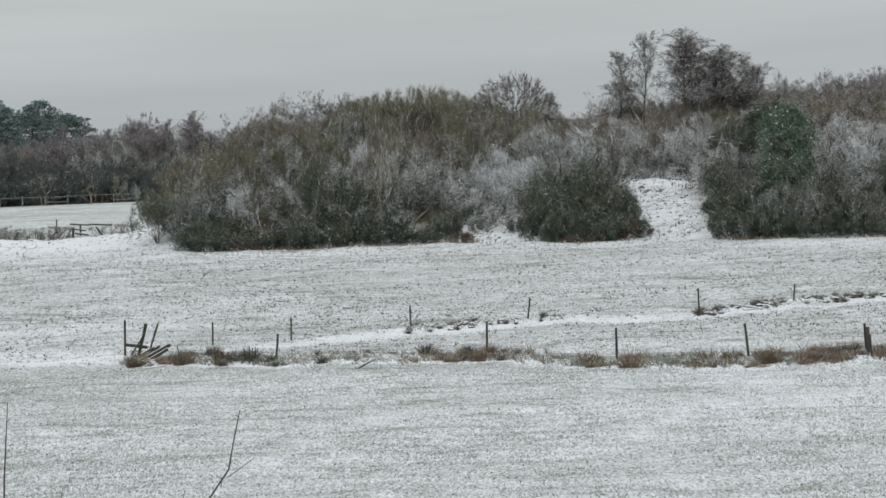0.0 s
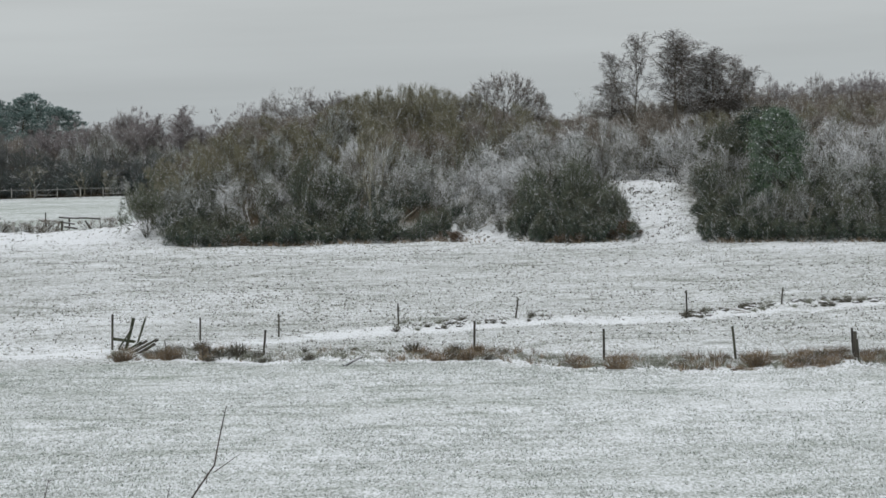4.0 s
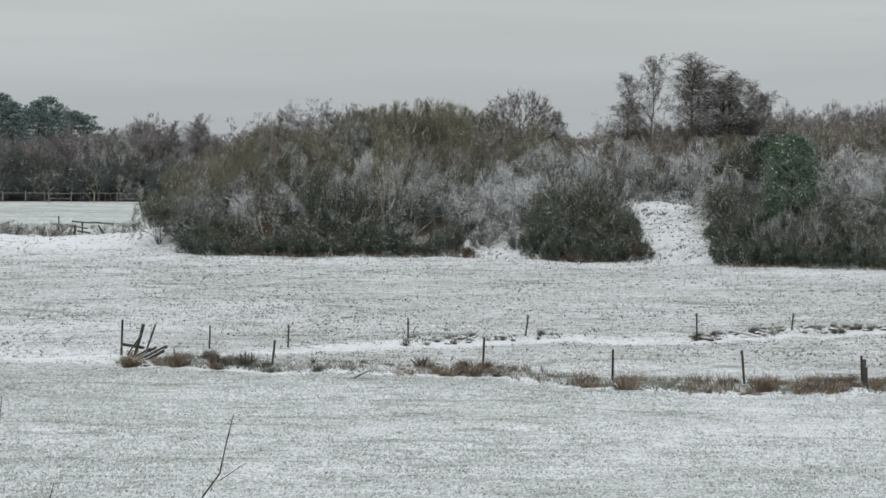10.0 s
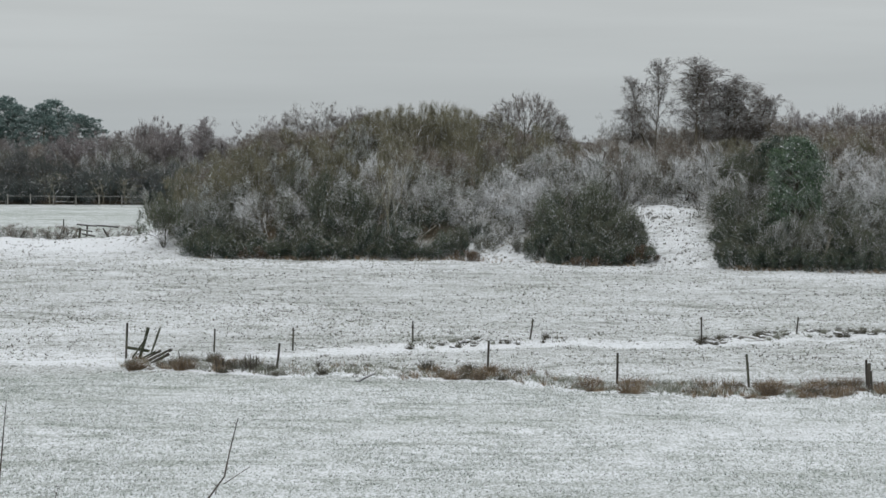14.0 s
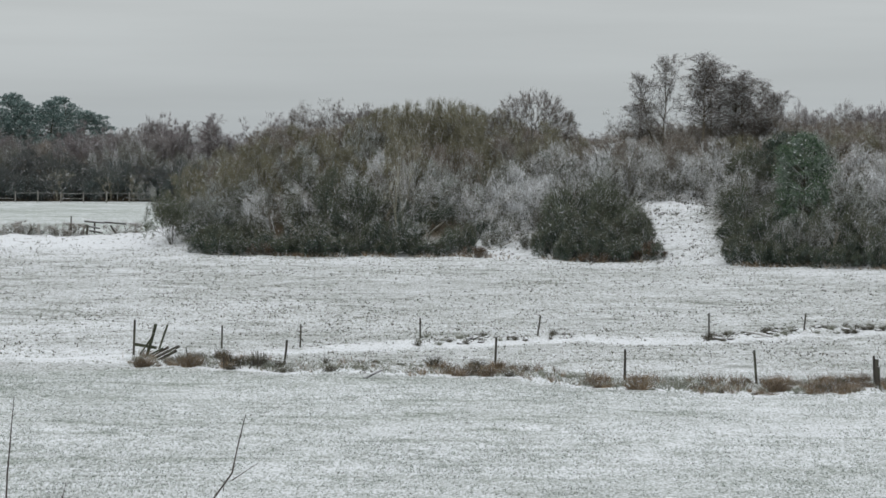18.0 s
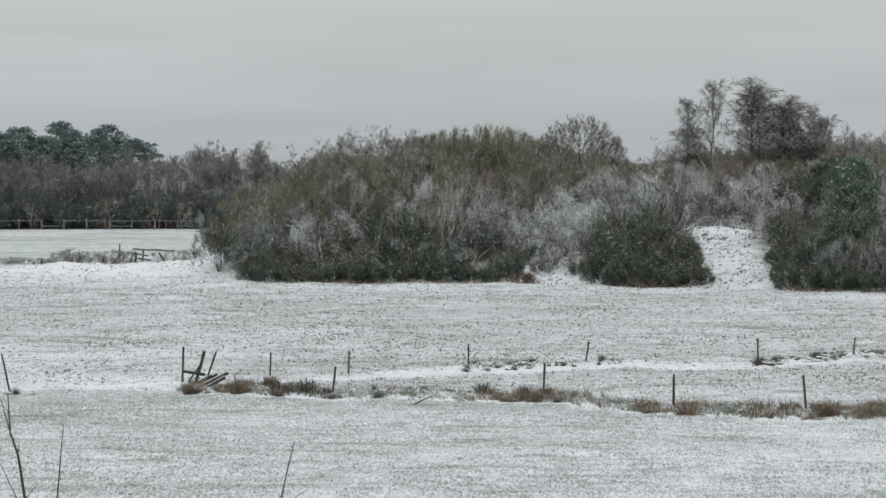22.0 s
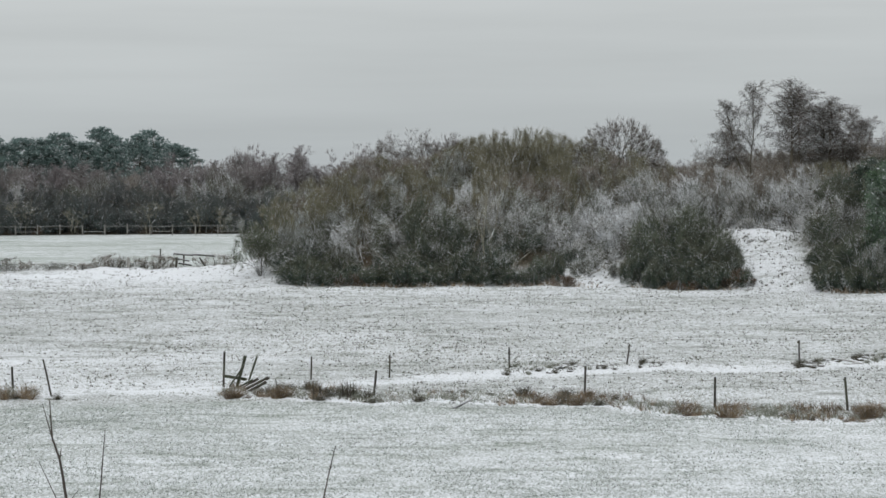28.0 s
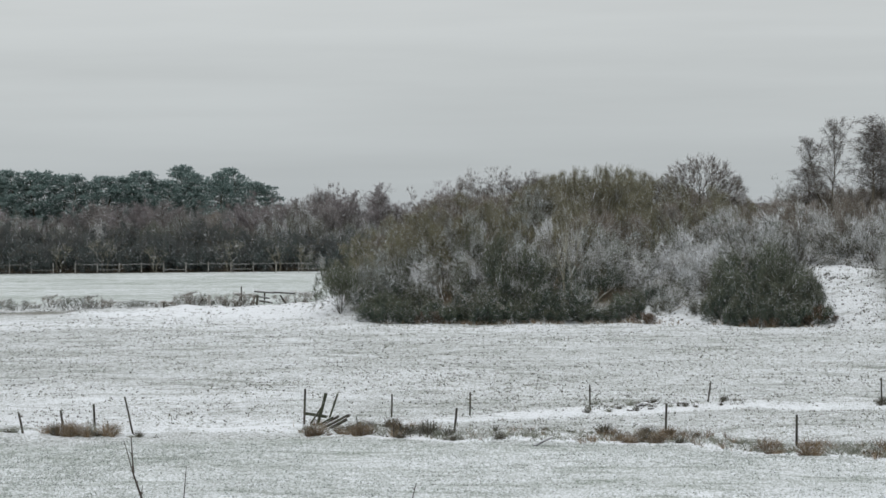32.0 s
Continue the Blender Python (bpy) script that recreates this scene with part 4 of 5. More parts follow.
for i in range(30):
    u = -430 + i * 19.5 + spin.uniform(-10, 10)
    y = 338 + spin.uniform(-5, 8)
    v = float(np.interp(u, [-420, -300, -180, 0, 80, 150], [148, 150, 160, 160, 156, 186])) + spin.choice((-6, 2, 12, 24)) + spin.uniform(-2, 4)
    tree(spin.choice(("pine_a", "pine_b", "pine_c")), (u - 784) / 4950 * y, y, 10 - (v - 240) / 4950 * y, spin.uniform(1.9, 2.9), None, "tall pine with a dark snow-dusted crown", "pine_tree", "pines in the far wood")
for row, (yy, vt, n_) in enumerate(((301.5, 280, 28), (307, 262, 26), (313, 247, 24))):
    for i in range(n_):
        u = -420 + (i + spin.uniform(-0.4, 0.4)) * 900 / n_
        y = yy + spin.uniform(-1.2, 2)
        v = vt + spin.uniform(-14, 22)
        style = spin.choice(((OL, OL, OL), (GT, GT, HF), (GT, HF, BR, FR))[row])
        plant("shrub", spin.choice((("leafy_a", "leafy_b"), ("leafy_b", "round_c", "round_a"), ("round_a", "round_b", "round_c"))[row]), (u - 784) / 4950 * y, y, 10 - (v - 240) / 4950 * y, spin.uniform(2.2, 3.2), style[0] if row == 2 else HAZEBRUSH, "tangled dark understorey shrub of the far wood", "shrub", "far wood", stems=PLAINBARK, leaf=HAZELEAF)

plant("shrub", "round_a", -33.70, 299.00, 5.72, 1.1, HALFFROST, "rounded shrub white with snow beside the rails", "shrub", "far wood", leaf=HAZELEAF)
for u, v, w in ((72, 285, 1.5), (160, 288, 1.3), (-60, 296, 1.2), (-150, 282, 1.5), (-235, 290, 1.2), (205, 295, 1.2)):
    tree("young", (u - 784) / 4950 * 299.5, 299.5, 10 - (v - 240) / 4950 * 299.5, w * 1.25, PALE, "small pale-trunked tree at the wood's edge", "tree", "far wood", trunk=PALE)

# ---- fences ----


def part(name, bm, material, parent, label=""):
    me = bpy.data.meshes.new(name)
    bm.to_mesh(me)
    bm.free()
    me.materials.append(material)
    ob = new(name, me)
    ob.parent = parent
    return tagged(ob, label)


def bar(bm, a, b, r, r2=None, sides=7, flat=1.0, rough=0.08, seed=0):
    """A rough pole or plank from a to b, a little crooked and with worn ends."""
    rnd = random.Random(seed)
    a, b = Vector(a), Vector(b)
    d = (b - a).normalized()
    u = d.cross(Vector((0, 0, 1)) if abs(d.z) < 0.9 else Vector((0, 1, 0))).normalized()
    w = d.cross(u)
    r2 = r if r2 is None else r2
    rings = []
    for k in range(6):
        t = (0, 0.015, 0.34, 0.67, 0.985, 1)[k]
        rr = (r + (r2 - r) * t) * (0.82 if k in (0, 5) else 1)
        c = a + (b - a) * t + (u * rnd.uniform(-1, 1) + w * rnd.uniform(-1, 1)) * r * 0.15
        rings.append([bm.verts.new(c + (u * math.cos(q) + w * flat * math.sin(q)) * rr * rnd.uniform(1 - rough, 1 + rough)) for q in (j * 6.2832 / sides for j in range(sides))])
    for p, q in zip(rings, rings[1:]):
        for j in range(sides):
            bm.faces.new((p[j], p[(j + 1) % sides], q[(j + 1) % sides], q[j]))
    bm.faces.new(rings[0][::-1])
    bm.faces.new(rings[-1])


def fence_post(foot, head, r, label, group, mat=POST, seed=0):
    foot = Vector((foot[0], foot[1], ground_z(foot[0], foot[1])))
    head = Vector(head)
    bm = bmesh.new()
    d = (head - foot).normalized()
    bar(bm, -d * 0.3, head - foot, r, r * 0.92, seed=seed)
    me = bpy.data.meshes.new("fence_post")
    bm.to_mesh(me)
    bm.free()
    me.materials.append(mat)
    ob = new("fence_post", me)
    ob.location = foot
    return tagged(ob, label, "fence post", group)


FRONT = [((-13.09, 111.85, 1.36), (-13.04, 111.85, 2.90)), ((-6.77, 107.46, 1.30), (-6.66, 107.46, 2.41)), ((1.34, 106.99, 1.30), (1.39, 106.99, 2.58)), ((6.02, 102.11, 1.24), (6.04, 102.11, 2.48)), ((10.71, 100.85, 1.22), (10.62, 100.85, 2.55)), ((14.85, 100.03, 1.21), (14.81, 100.03, 2.43)), ((-23.57, 107.35, 1.30), (-23.73, 107.35, 2.31)), ((-22.14, 108.22, 1.31), (-22.26, 108.22, 2.35)), ((-20.90, 108.16, 1.31), (-20.93, 108.16, 2.59))]
for i, (foot, head) in enumerate(FRONT):
    fence_post(foot, head, 0.048, "weathered wooden fence post in dead grass", "front fence posts", seed=i)
fence_post((14.89, 99.63, 1.21), (14.87, 99.63, 2.34), 0.068, "thick split old post beside another post", "front fence posts", seed=40)
fence_post((14.90, 99.23, 1.20), (14.87, 99.23, 2.09), 0.05, "short broken stake beside a post", "front fence posts", seed=41)
fence_post((-19.39, 108.08, 1.31), (-19.69, 108.08, 2.88), 0.038, "dark leaning bare stake by the track", "front fence posts", seed=42)
BACK = [((-9.92, 116.06, 1.41), (-9.89, 116.06, 2.40)), ((-6.70, 116.89, 1.42), (-6.67, 116.89, 2.41)), ((-1.73, 120.61, 1.46), (-1.73, 120.61, 2.46)), ((3.38, 121.80, 1.48), (3.50, 121.80, 2.49)), ((10.85, 121.80, 1.48), (10.84, 121.80, 2.61)), ((15.49, 125.84, 1.53), (15.56, 125.84, 2.37))]
for i, (foot, head) in enumerate(BACK):
    fence_post(foot, head, 0.040, "thin weathered fence post in the snowy pasture", "back fence posts", seed=60 + i)

for i, (foot, head) in enumerate((((-7.93, 107.22, 1.30), (-7.95, 107.22, 1.89)), ((-7.74, 106.76, 1.29), (-7.74, 106.76, 2.03)), ((-7.65, 106.99, 1.30), (-7.63, 106.99, 1.93)), ((-7.53, 107.22, 1.30), (-7.55, 107.22, 1.95)), ((-9.04, 106.76, 1.29), (-9.06, 106.76, 1.84)), ((-8.75, 106.99, 1.30), (-8.84, 106.99, 1.88)), ((-10.67, 109.36, 1.33), (-10.74, 109.36, 1.97)))):
    ob = fence_post(foot, head, 0.02, "thin dark dead stalk standing at the fence", "dead stalks", seed=700 + i)
    ob.name = "dead_stalk"
    tagged(ob, category="stalk")

# broken stile of mossy posts, with planks fallen beside it
sx, sy = -12.41, 111.85
stile = tagged(new("broken_stile"), "collapsed mossy wooden stile with leaning posts", "stile")
stile.location = (sx, sy, ground_z(sx, sy))


def local(t):
    return Vector(t) - Vector((sx, sy, ground_z(sx, sy)))


for i, (name, a, b, r, fl) in enumerate((("post", (-12.54, 111.60, 1.37), (-12.17, 111.60, 2.76), 0.11, 0.7), ("post", (-12.11, 111.20, 1.41), (-11.69, 111.50, 2.72), 0.07, 0.7), ("rail", (-13.09, 111.90, 1.92), (-12.17, 111.70, 1.78), 0.06, 0.5), ("brace", (-12.80, 111.30, 1.51), (-12.20, 111.40, 2.38), 0.035, 0.6), ("board", (-12.40, 110.90, 1.52), (-11.81, 110.90, 1.83), 0.05, 0.7))):
    bm = bmesh.new()
    bar(bm, local(a), local(b), r * 0.6, flat=1 / fl, seed=80 + i)
    part(name, bm, MOSSY, stile)
for i, (a, b) in enumerate((((-12.30, 110.60, 1.36), (-11.12, 110.50, 1.95)), ((-12.20, 111.00, 1.49), (-11.61, 111.10, 1.86)), ((-11.98, 110.20, 1.37), (-11.20, 110.20, 1.80)))):
    bm = bmesh.new()
    bar(bm, Vector(), Vector(b) - Vector(a), 0.055, flat=1.3, seed=90 + i)
    ob = part("fallen_plank", bm, PLANK, None)
    ob.location = a
    tagged(ob, "fallen dark plank with snow on top", "plank", "fallen planks")

# post-and-rail fence at the far wood
rails = tagged(new("rail_fence"), "old grey post-and-rail fence before the far wood", "fence")
rf0, rf1 = Vector((-71.80, 299.49, 3.6)), Vector((-32.52, 294.79, 3.6))
rails.location = rf0
steps = int((rf1 - rf0).length / 2.35)
shapes = []
for s in range(3):
    bm = bmesh.new()
    bar(bm, (0, 0, -0.3), (0, 0, 1.12 + 0.05 * s), 0.05, seed=100 + s)
    me = bpy.data.meshes.new("post")
    bm.to_mesh(me)
    bm.free()
    me.materials.append(RAIL)
    shapes.append(me)
for i in range(steps + 1):
    p = (rf1 - rf0) * (i / steps)
    ob = new("post", shapes[i % 3])
    ob.parent = rails
    ob.location = p
    if i < steps:
        q = (rf1 - rf0) * ((i + 1) / steps)
        for k, z in enumerate((0.45, 0.98)):
            if (i in (3, 4, 9) and k) or (i % 3 != 0 and not k):
                continue
            bm = bmesh.new()
            bar(bm, p + Vector((0, -0.1, z + 0.03 * ((i * 7) % 3 - 1))), q + Vector((0, -0.1, z + 0.03 * ((i * 5) % 3 - 1))), 0.023, flat=1.4, seed=120 + i * 2 + k)
            part("rail", bm, FARRAIL, rails)

for k, (u, dy, length, turn, rise, r) in enumerate(((560, 1.0, 3.4, 2.9, 0.55, 0.05), (600, 0.8, 3.0, 2.6, 0.7, 0.045), (620, 0.6, 2.8, 2.8, 0.4, 0.045), (535, 0.8, 2.6, 3.0, 0.35, 0.04), (580, 0.5, 2.2, 0.3, 0.5, 0.04), (450, 1.2, 2.4, 0.5, 0.9, 0.04), (480, 1.0, 2.2, 2.4, 0.8, 0.035), (690, 0.9, 3.0, 0.6, 1.0, 0.04), (720, 0.7, 2.2, 2.5, 0.8, 0.035), (655, 0.8, 2.6, 1.2, 1.6, 0.04), (395, 1.0, 1.8, 0.8, 0.9, 0.035), (800, 0.8, 1.8, 0.2, 0.5, 0.035), (1470, 0.8, 2.2, 0.9, 1.0, 0.035), (1400, 0.6, 2.4, 1.5, 1.8, 0.035), (850, 3.0, 1.8, 0.5, 0.7, 0.03), (905, 4.0, 1.6, 2.4, 0.8, 0.03))):
    x = (u - 784) / 4950 * 190
    y = float(edge(x)) + dy
    limb(x, y, ground_z(x, y), length, turn, rise, r, k)

# old hurdle and stakes on the snowy bank
gate = tagged(new("broken_hurdle"), "tumbledown dark wooden hurdle on the snowy bank", "hurdle")
hx, hy = -30.55, 220.19
gate.location = (hx, hy, ground_z(hx, hy))
g0 = Vector(gate.location)
for i, (name, a, b, r) in enumerate((("post", (-28.25, 211.00, 2.59), (-28.16, 211.00, 3.79), 0.09), ("post", (-27.70, 211.40, 3.09), (-27.66, 211.40, 4.04), 0.07), ("rail", (-28.42, 211.00, 4.04), (-26.88, 211.00, 3.92), 0.075), ("rail", (-28.37, 211.00, 3.70), (-27.22, 211.00, 3.49), 0.065), ("rail", (-27.08, 211.60, 3.95), (-25.37, 211.60, 3.82), 0.075), ("brace", (-26.40, 210.60, 3.76), (-25.89, 210.60, 3.04), 0.07), ("rail", (-28.03, 211.00, 3.32), (-27.01, 211.00, 3.15), 0.075))):
    bm = bmesh.new()
    bar(bm, Vector(a) - g0, Vector(b) - g0, r, seed=200 + i)
    part(name, bm, POST, gate)
for i, (foot, head) in enumerate((((-31.95, 211.6, 2.58), (-31.95, 211.6, 3.80)), ((-31.81, 228.32, 2.77), (-31.81, 228.32, 3.97)), ((-25.02, 222.55, 2.70), (-25.11, 222.55, 3.51)), ((-24.84, 222.56, 2.70), (-25.29, 222.56, 3.42)), ((-32.85, 211.49, 2.56), (-32.42, 211.49, 3.51)), ((-34.27, 204.51, 2.48), (-34.26, 204.51, 3.48)))):
    fence_post(foot, head, 0.11 if i == 0 else 0.06, "pale squared gatepost on the bank" if i == 0 else "thin dark stake on the bank", "stakes on the bank", RAIL if i == 0 else POST, seed=220 + i)
KINDS["wispy"] = shrub_meshes(seed=57, stems=18, h=3.0, lean=1.0, base=1.2, branch=4, twig=3, fine=4, lift=0.5, low=0.05, short=0.36, thick=0.9, out=0.2, leaves=140, leaf_size=0.05)
for i in range(16):
    u = -360 + i * 28 + spin.uniform(-14, 14)
    y = 216 + spin.uniform(-2, 3)
    wd = spin.uniform(0.6, 1.1)
    plant("bank_scrub", "wispy", (u - 784) / 4950 * y, y, ground_z((u - 784) / 4950 * y, y) + spin.uniform(0.5, 1.15), wd, spin.choice((GREYTWIG, BROWN)), "low dead scrub along the bank", "scrub", "scrub on the bank", leaf=DARKTUFT)
for u, w in ((66, 1.5), (92, 1.3), (187, 1.4), (15, 0.9)):
    y = 215.5
    plant("bank_scrub", "wispy", (u - 784) / 4950 * y, y, ground_z((u - 784) / 4950 * y, y) + 1.2, w, BROWN, "dense brown bramble clump on the bank", "scrub", "scrub on the bank", leaf=BRACKEN)

# ---- tussocks and small clutter ----


def tussock_mesh(seed, blades, h, spread, width=0.012):
    """Blades that rise from one crown of roots and arch outwards."""
    rng = np.random.default_rng(seed)
    a = np.column_stack([rng.normal(0, spread * 0.4, (blades, 2)), np.full(blades, -0.03)])
    out_ = a[:, :2] / spread * 0.7 + rng.normal(0, 0.38, (blades, 2))
    way = unit(np.column_stack([out_, np.ones(blades)]))
    ln = h * rng.uniform(0.3, 1.0, (blades, 1)) ** 1.2
    m = a + way * ln * 0.65
    b = m + unit(way * [1.5, 1.5, 0.7] + rng.normal(size=a.shape) * 0.2) * ln * 0.42
    # a low mat of roots holds the blades together
    ring = np.arange(10) * 0.6283
    wide = spread * 0.95 * rng.uniform(0.85, 1.1, 10)
    mat = np.concatenate([[[0, 0, 0.16 * h]], np.column_stack([np.cos(ring) * wide, np.sin(ring) * wide, np.full(10, -0.04)])])
    fan = np.array([[0, 1 + k, 1 + (k + 1) % 10] for k in range(10)])
    full = np.full(blades, width)
    return joined("blades", [(mat, fan), prisms(a, m, full, full * 0.8), spikes(m, b, full * 0.8)])


TUSSOCKS = [tussock_mesh(300 + k, 170, 0.60, 0.24, 0.0065) for k in range(4)] + [tussock_mesh(305 + k, 130, 0.30, 0.34, 0.0065) for k in range(3)]
TALL = [tussock_mesh(310 + k, 70, 0.85, 0.10, 0.008) for k in range(2)]


def tussock(x, y, s, mat, label, tall=False, upright=False):
    me = spin.choice(TALL if tall else TUSSOCKS[:4] if upright else TUSSOCKS)
    ob = wear(new("grass_tussock", me), mat)
    ob.matrix_basis = Matrix.LocRotScale((x, y, ground_z(x, y)), Euler((0, 0, spin.uniform(0, 6.28))), (s * spin.uniform(0.9, 1.5), s, s * spin.uniform(0.75, 1.15)))
    return tagged(ob, label, "grass", "tussocks along the fence")


BR_T = "tussock of dead brown grass at the fence"
GR_T = "greyish frosted grass tussock at the fence"
for u0, u1, n_, mats, s0 in ((195, 320, 26, (STRAW, BRACKEN, BRACKEN, DARKTUFT), 0.75), (355, 395, 6, (DARKTUFT, STRAW), 0.9), (440, 500, 8, (DARKTUFT, GREYGRASS), 0.7), (550, 612, 7, (DARKTUFT, GREYGRASS), 0.6), (620, 730, 7, (GREYGRASS, DARKTUFT), 0.55), (735, 880, 24, (STRAW, STRAW, BRACKEN, DARKTUFT), 0.8), (825, 880, 7, (BRACKEN, STRAW), 1.1), (885, 1015, 9, (GREYGRASS, DARKTUFT), 0.6), (1015, 1115, 15, (STRAW, BRACKEN, GREYGRASS), 0.8), (1115, 1205, 8, (GREYGRASS, DARKTUFT), 0.65), (1205, 1290, 9, (DARKTUFT, STRAW), 0.75), (1285, 1400, 14, (STRAW, BRACKEN, GREYGRASS), 0.8), (1320, 1350, 5, (BRACKEN, STRAW), 1.15), (1400, 1520, 30, (BRACKEN, BRACKEN, DARKTUFT, STRAW), 0.72), (1460, 1515, 8, (STRAW, BRACKEN), 0.95), (1525, 1610, 14, (BRACKEN, STRAW, DARKTUFT), 0.8)):
    for i in range(n_):
        u = spin.uniform(u0, u1)
        yb = float(fence_line((u - 784) / 4950 * 105))
        y = yb + spin.uniform(-3.0, -0.1)
        mat = spin.choice(mats)
        tussock((u - 784) / 4950 * y, y, s0 * spin.choice((0.4, 0.55, 0.75, 0.95, 1.2)), mat, BR_T if mat in (STRAW, BRACKEN) else GR_T)
for u, s in ((368, 0.9), (378, 1.0), (417, 0.9), (424, 1.0), (430, 0.9), (437, 0.8), (300, 0.9), (545, 0.7)):
    x = (u - 784) / 4950 * 107.6
    tussock(x, 107.4 + spin.uniform(-0.3, 0.3), s, DARKTUFT if u > 400 else BRACKEN, "clump of tall dead stalks at the fence", True)
for u, s, m_, up_ in ((-345, 0.8, GREYGRASS, 0), (-330, 0.7, DARKTUFT, 0), (-318, 0.6, GREYGRASS, 0), (-255, 0.9, STRAW, 0), (-248, 0.75, DARKTUFT, 1), (-240, 0.8, BRACKEN, 1), (-222, 0.95, STRAW, 1), (-216, 1.0, BRACKEN, 1), (-212, 0.8, STRAW, 1), (-203, 0.7, BRACKEN, 1), (-187, 0.85, STRAW, 1), (-182, 0.8, GREYGRASS, 1), (-165, 0.6, DARKTUFT, 0), (-152, 0.95, STRAW, 1), (-146, 0.9, GREYGRASS, 1), (-140, 0.8, STRAW, 1), (-105, 0.6, GREYGRASS, 0), (-92, 0.6, DARKTUFT, 0), (-60, 0.4, DARKTUFT, 0)):
    for q in range(2 if up_ else 1):
        tussock((u + q * 4 - 784) / 4950 * 107.6, 107.5 + spin.uniform(-0.5, 0.5), s, m_, BR_T, bool(up_))
# tussocks and rubble along the back fence
for i in range(60):
    u = spin.choice((spin.uniform(1215, 1600), spin.uniform(700, 950), spin.uniform(1215, 1600)))
    x = (u - 784) / 4950 * 122
    y = float(back_line(x)) + spin.uniform(-1.9, 0.7)
    tussock(x, y, spin.uniform(0.3, 0.65), spin.choice((DARKTUFT, GREYGRASS, DARKTUFT)), "small dark tussock in drifted snow", upright=True)
tussock(10.82, 121.80, 0.7, DARKTUFT, "dark tussock at the foot of a post")


def rock_mesh(seed):
    bm = bmesh.new()
    bmesh.ops.create_icosphere(bm, subdivisions=2, radius=1.0)
    for v in bm.verts:
        v.co *= 1 + 0.35 * noise.noise(v.co * 1.3 + Vector((seed, 0, 0)))
        v.co.z *= 0.6
    me = bpy.data.meshes.new("rock")
    bm.to_mesh(me)
    bm.free()
    me.materials.append(ROCK)
    return me


ROCKS = [rock_mesh(k * 3.1) for k in range(3)]
for i in range(34):
    u = spin.uniform(1225, 1600) if i < 26 else spin.uniform(740, 940)
    x = (u - 784) / 4950 * 122
    y = float(back_line(x)) + spin.uniform(-1.7, 0.4)
    s = spin.uniform(0.07, 0.15)
    ob = new("stone", spin.choice(ROCKS))
    ob.matrix_basis = Matrix.LocRotScale((x, y, ground_z(x, y) + s * 0.25), Euler((0, 0, spin.uniform(0, 6))), (s * 1.5, s, s))
    tagged(ob, "snow-capped lump of rubble on the bank", "stone", "rubble on the bank")
for i, (a, b, r) in enumerate((((12.50, 122.00, 1.78), (13.60, 121.60, 1.60), 0.085), ((12.74, 121.40, 1.60), (13.45, 121.50, 1.62), 0.06), ((-3.55, 103.00, 1.30), (-2.90, 103.50, 1.58), 0.075), ((0.29, 120.40, 1.50), (0.54, 120.60, 1.66), 0.08))):
    bm = bmesh.new()
    bar(bm, Vector(), Vector(b) - Vector(a), r, r * 0.8, flat=0.6, seed=400 + i)
    ob = part("fallen_rail" if i < 2 else "log", bm, RAIL if i < 2 else DARKLOG, None)
    ob.location = a
    tagged(ob, "fallen rail topped with snow" if i < 2 else "dark broken log lying in snow", "log")

# bare saplings on the slope below the camera
SAPLING = twig_material("young_bark", (0.06, 0.05, 0.045), (0.14, 0.12, 0.10), 0.0)


def sapling(points, r, sides, label):
    """A slender stem through the points, with side shoots."""
    x, y, _ = points[0]
    root = new("sapling")
    z0 = ground_z(x, y)
    root.location = (x, y, z0)
    o = Vector((x, y, z0))
    way = [Vector((0, 0, -0.1))] + [Vector(p) - o for p in points[1:]]
    bm = bmesh.new()
    n = len(way) - 1
    for k in range(n):
        bar(bm, way[k], way[k + 1], r * (1 - 0.75 * k / n), r * (1 - 0.75 * (k + 1) / n), sides=6, seed=500 + k)
    part("stem", bm, SAPLING, root)
    for a, b in sides:
        bm = bmesh.new()
        bar(bm, Vector(a) - o, Vector(b) - o, r * 0.35, r * 0.14, sides=5, seed=540)
        part("shoot", bm, SAPLING, root)
    rnd = random.Random(int(abs(x) * 100))
    for k in range(9):
        i = min(n - 1, 1 + k % max(1, n - 1))
        c = way[i].lerp(way[i + 1], rnd.random())
        bm = bmesh.new()
        bar(bm, c, c + Vector((rnd.uniform(-0.03, 0.03), rnd.uniform(-0.02, 0.02), 0.02)), r * 0.25, r * 0.15, sides=5, seed=k)
        part("bud", bm, SAPLING, root)
    return tagged(root, label, "sapling", "saplings on the slope")


sapling([(-1.57, 16.00, 7.27), (-1.54, 16.00, 7.66), (-1.44, 16.00, 7.92), (-1.31, 16.00, 8.10), (-1.27, 16.00, 8.28), (-1.23, 16.00, 8.44)], 0.009, [((-1.31, 16.00, 8.06), (-1.16, 16.00, 8.16)), ((-1.36, 16.00, 8.00), (-1.35, 16.00, 8.06))], "slender bare sapling with a forked tip")
sapling([(-2.67, 16.00, 7.68), (-2.60, 16.00, 8.10), (-2.58, 16.00, 8.33), (-2.56, 16.00, 8.54)], 0.007, [], "thin bare upright shoot")
sapling([(-2.56, 15.00, 7.79), (-2.61, 15.00, 8.22), (-2.65, 15.00, 8.47), (-2.69, 15.00, 8.59), (-2.70, 15.00, 8.79)], 0.011, [((-2.69, 15.00, 8.59), (-2.74, 15.00, 8.77)), ((-2.65, 15.00, 8.47), (-2.64, 15.00, 8.53)), ((-2.63, 15.00, 8.17), (-2.76, 15.00, 8.45)), ((-2.63, 15.00, 8.20), (-2.55, 15.00, 8.30))], "bare sapling with several upright shoots")

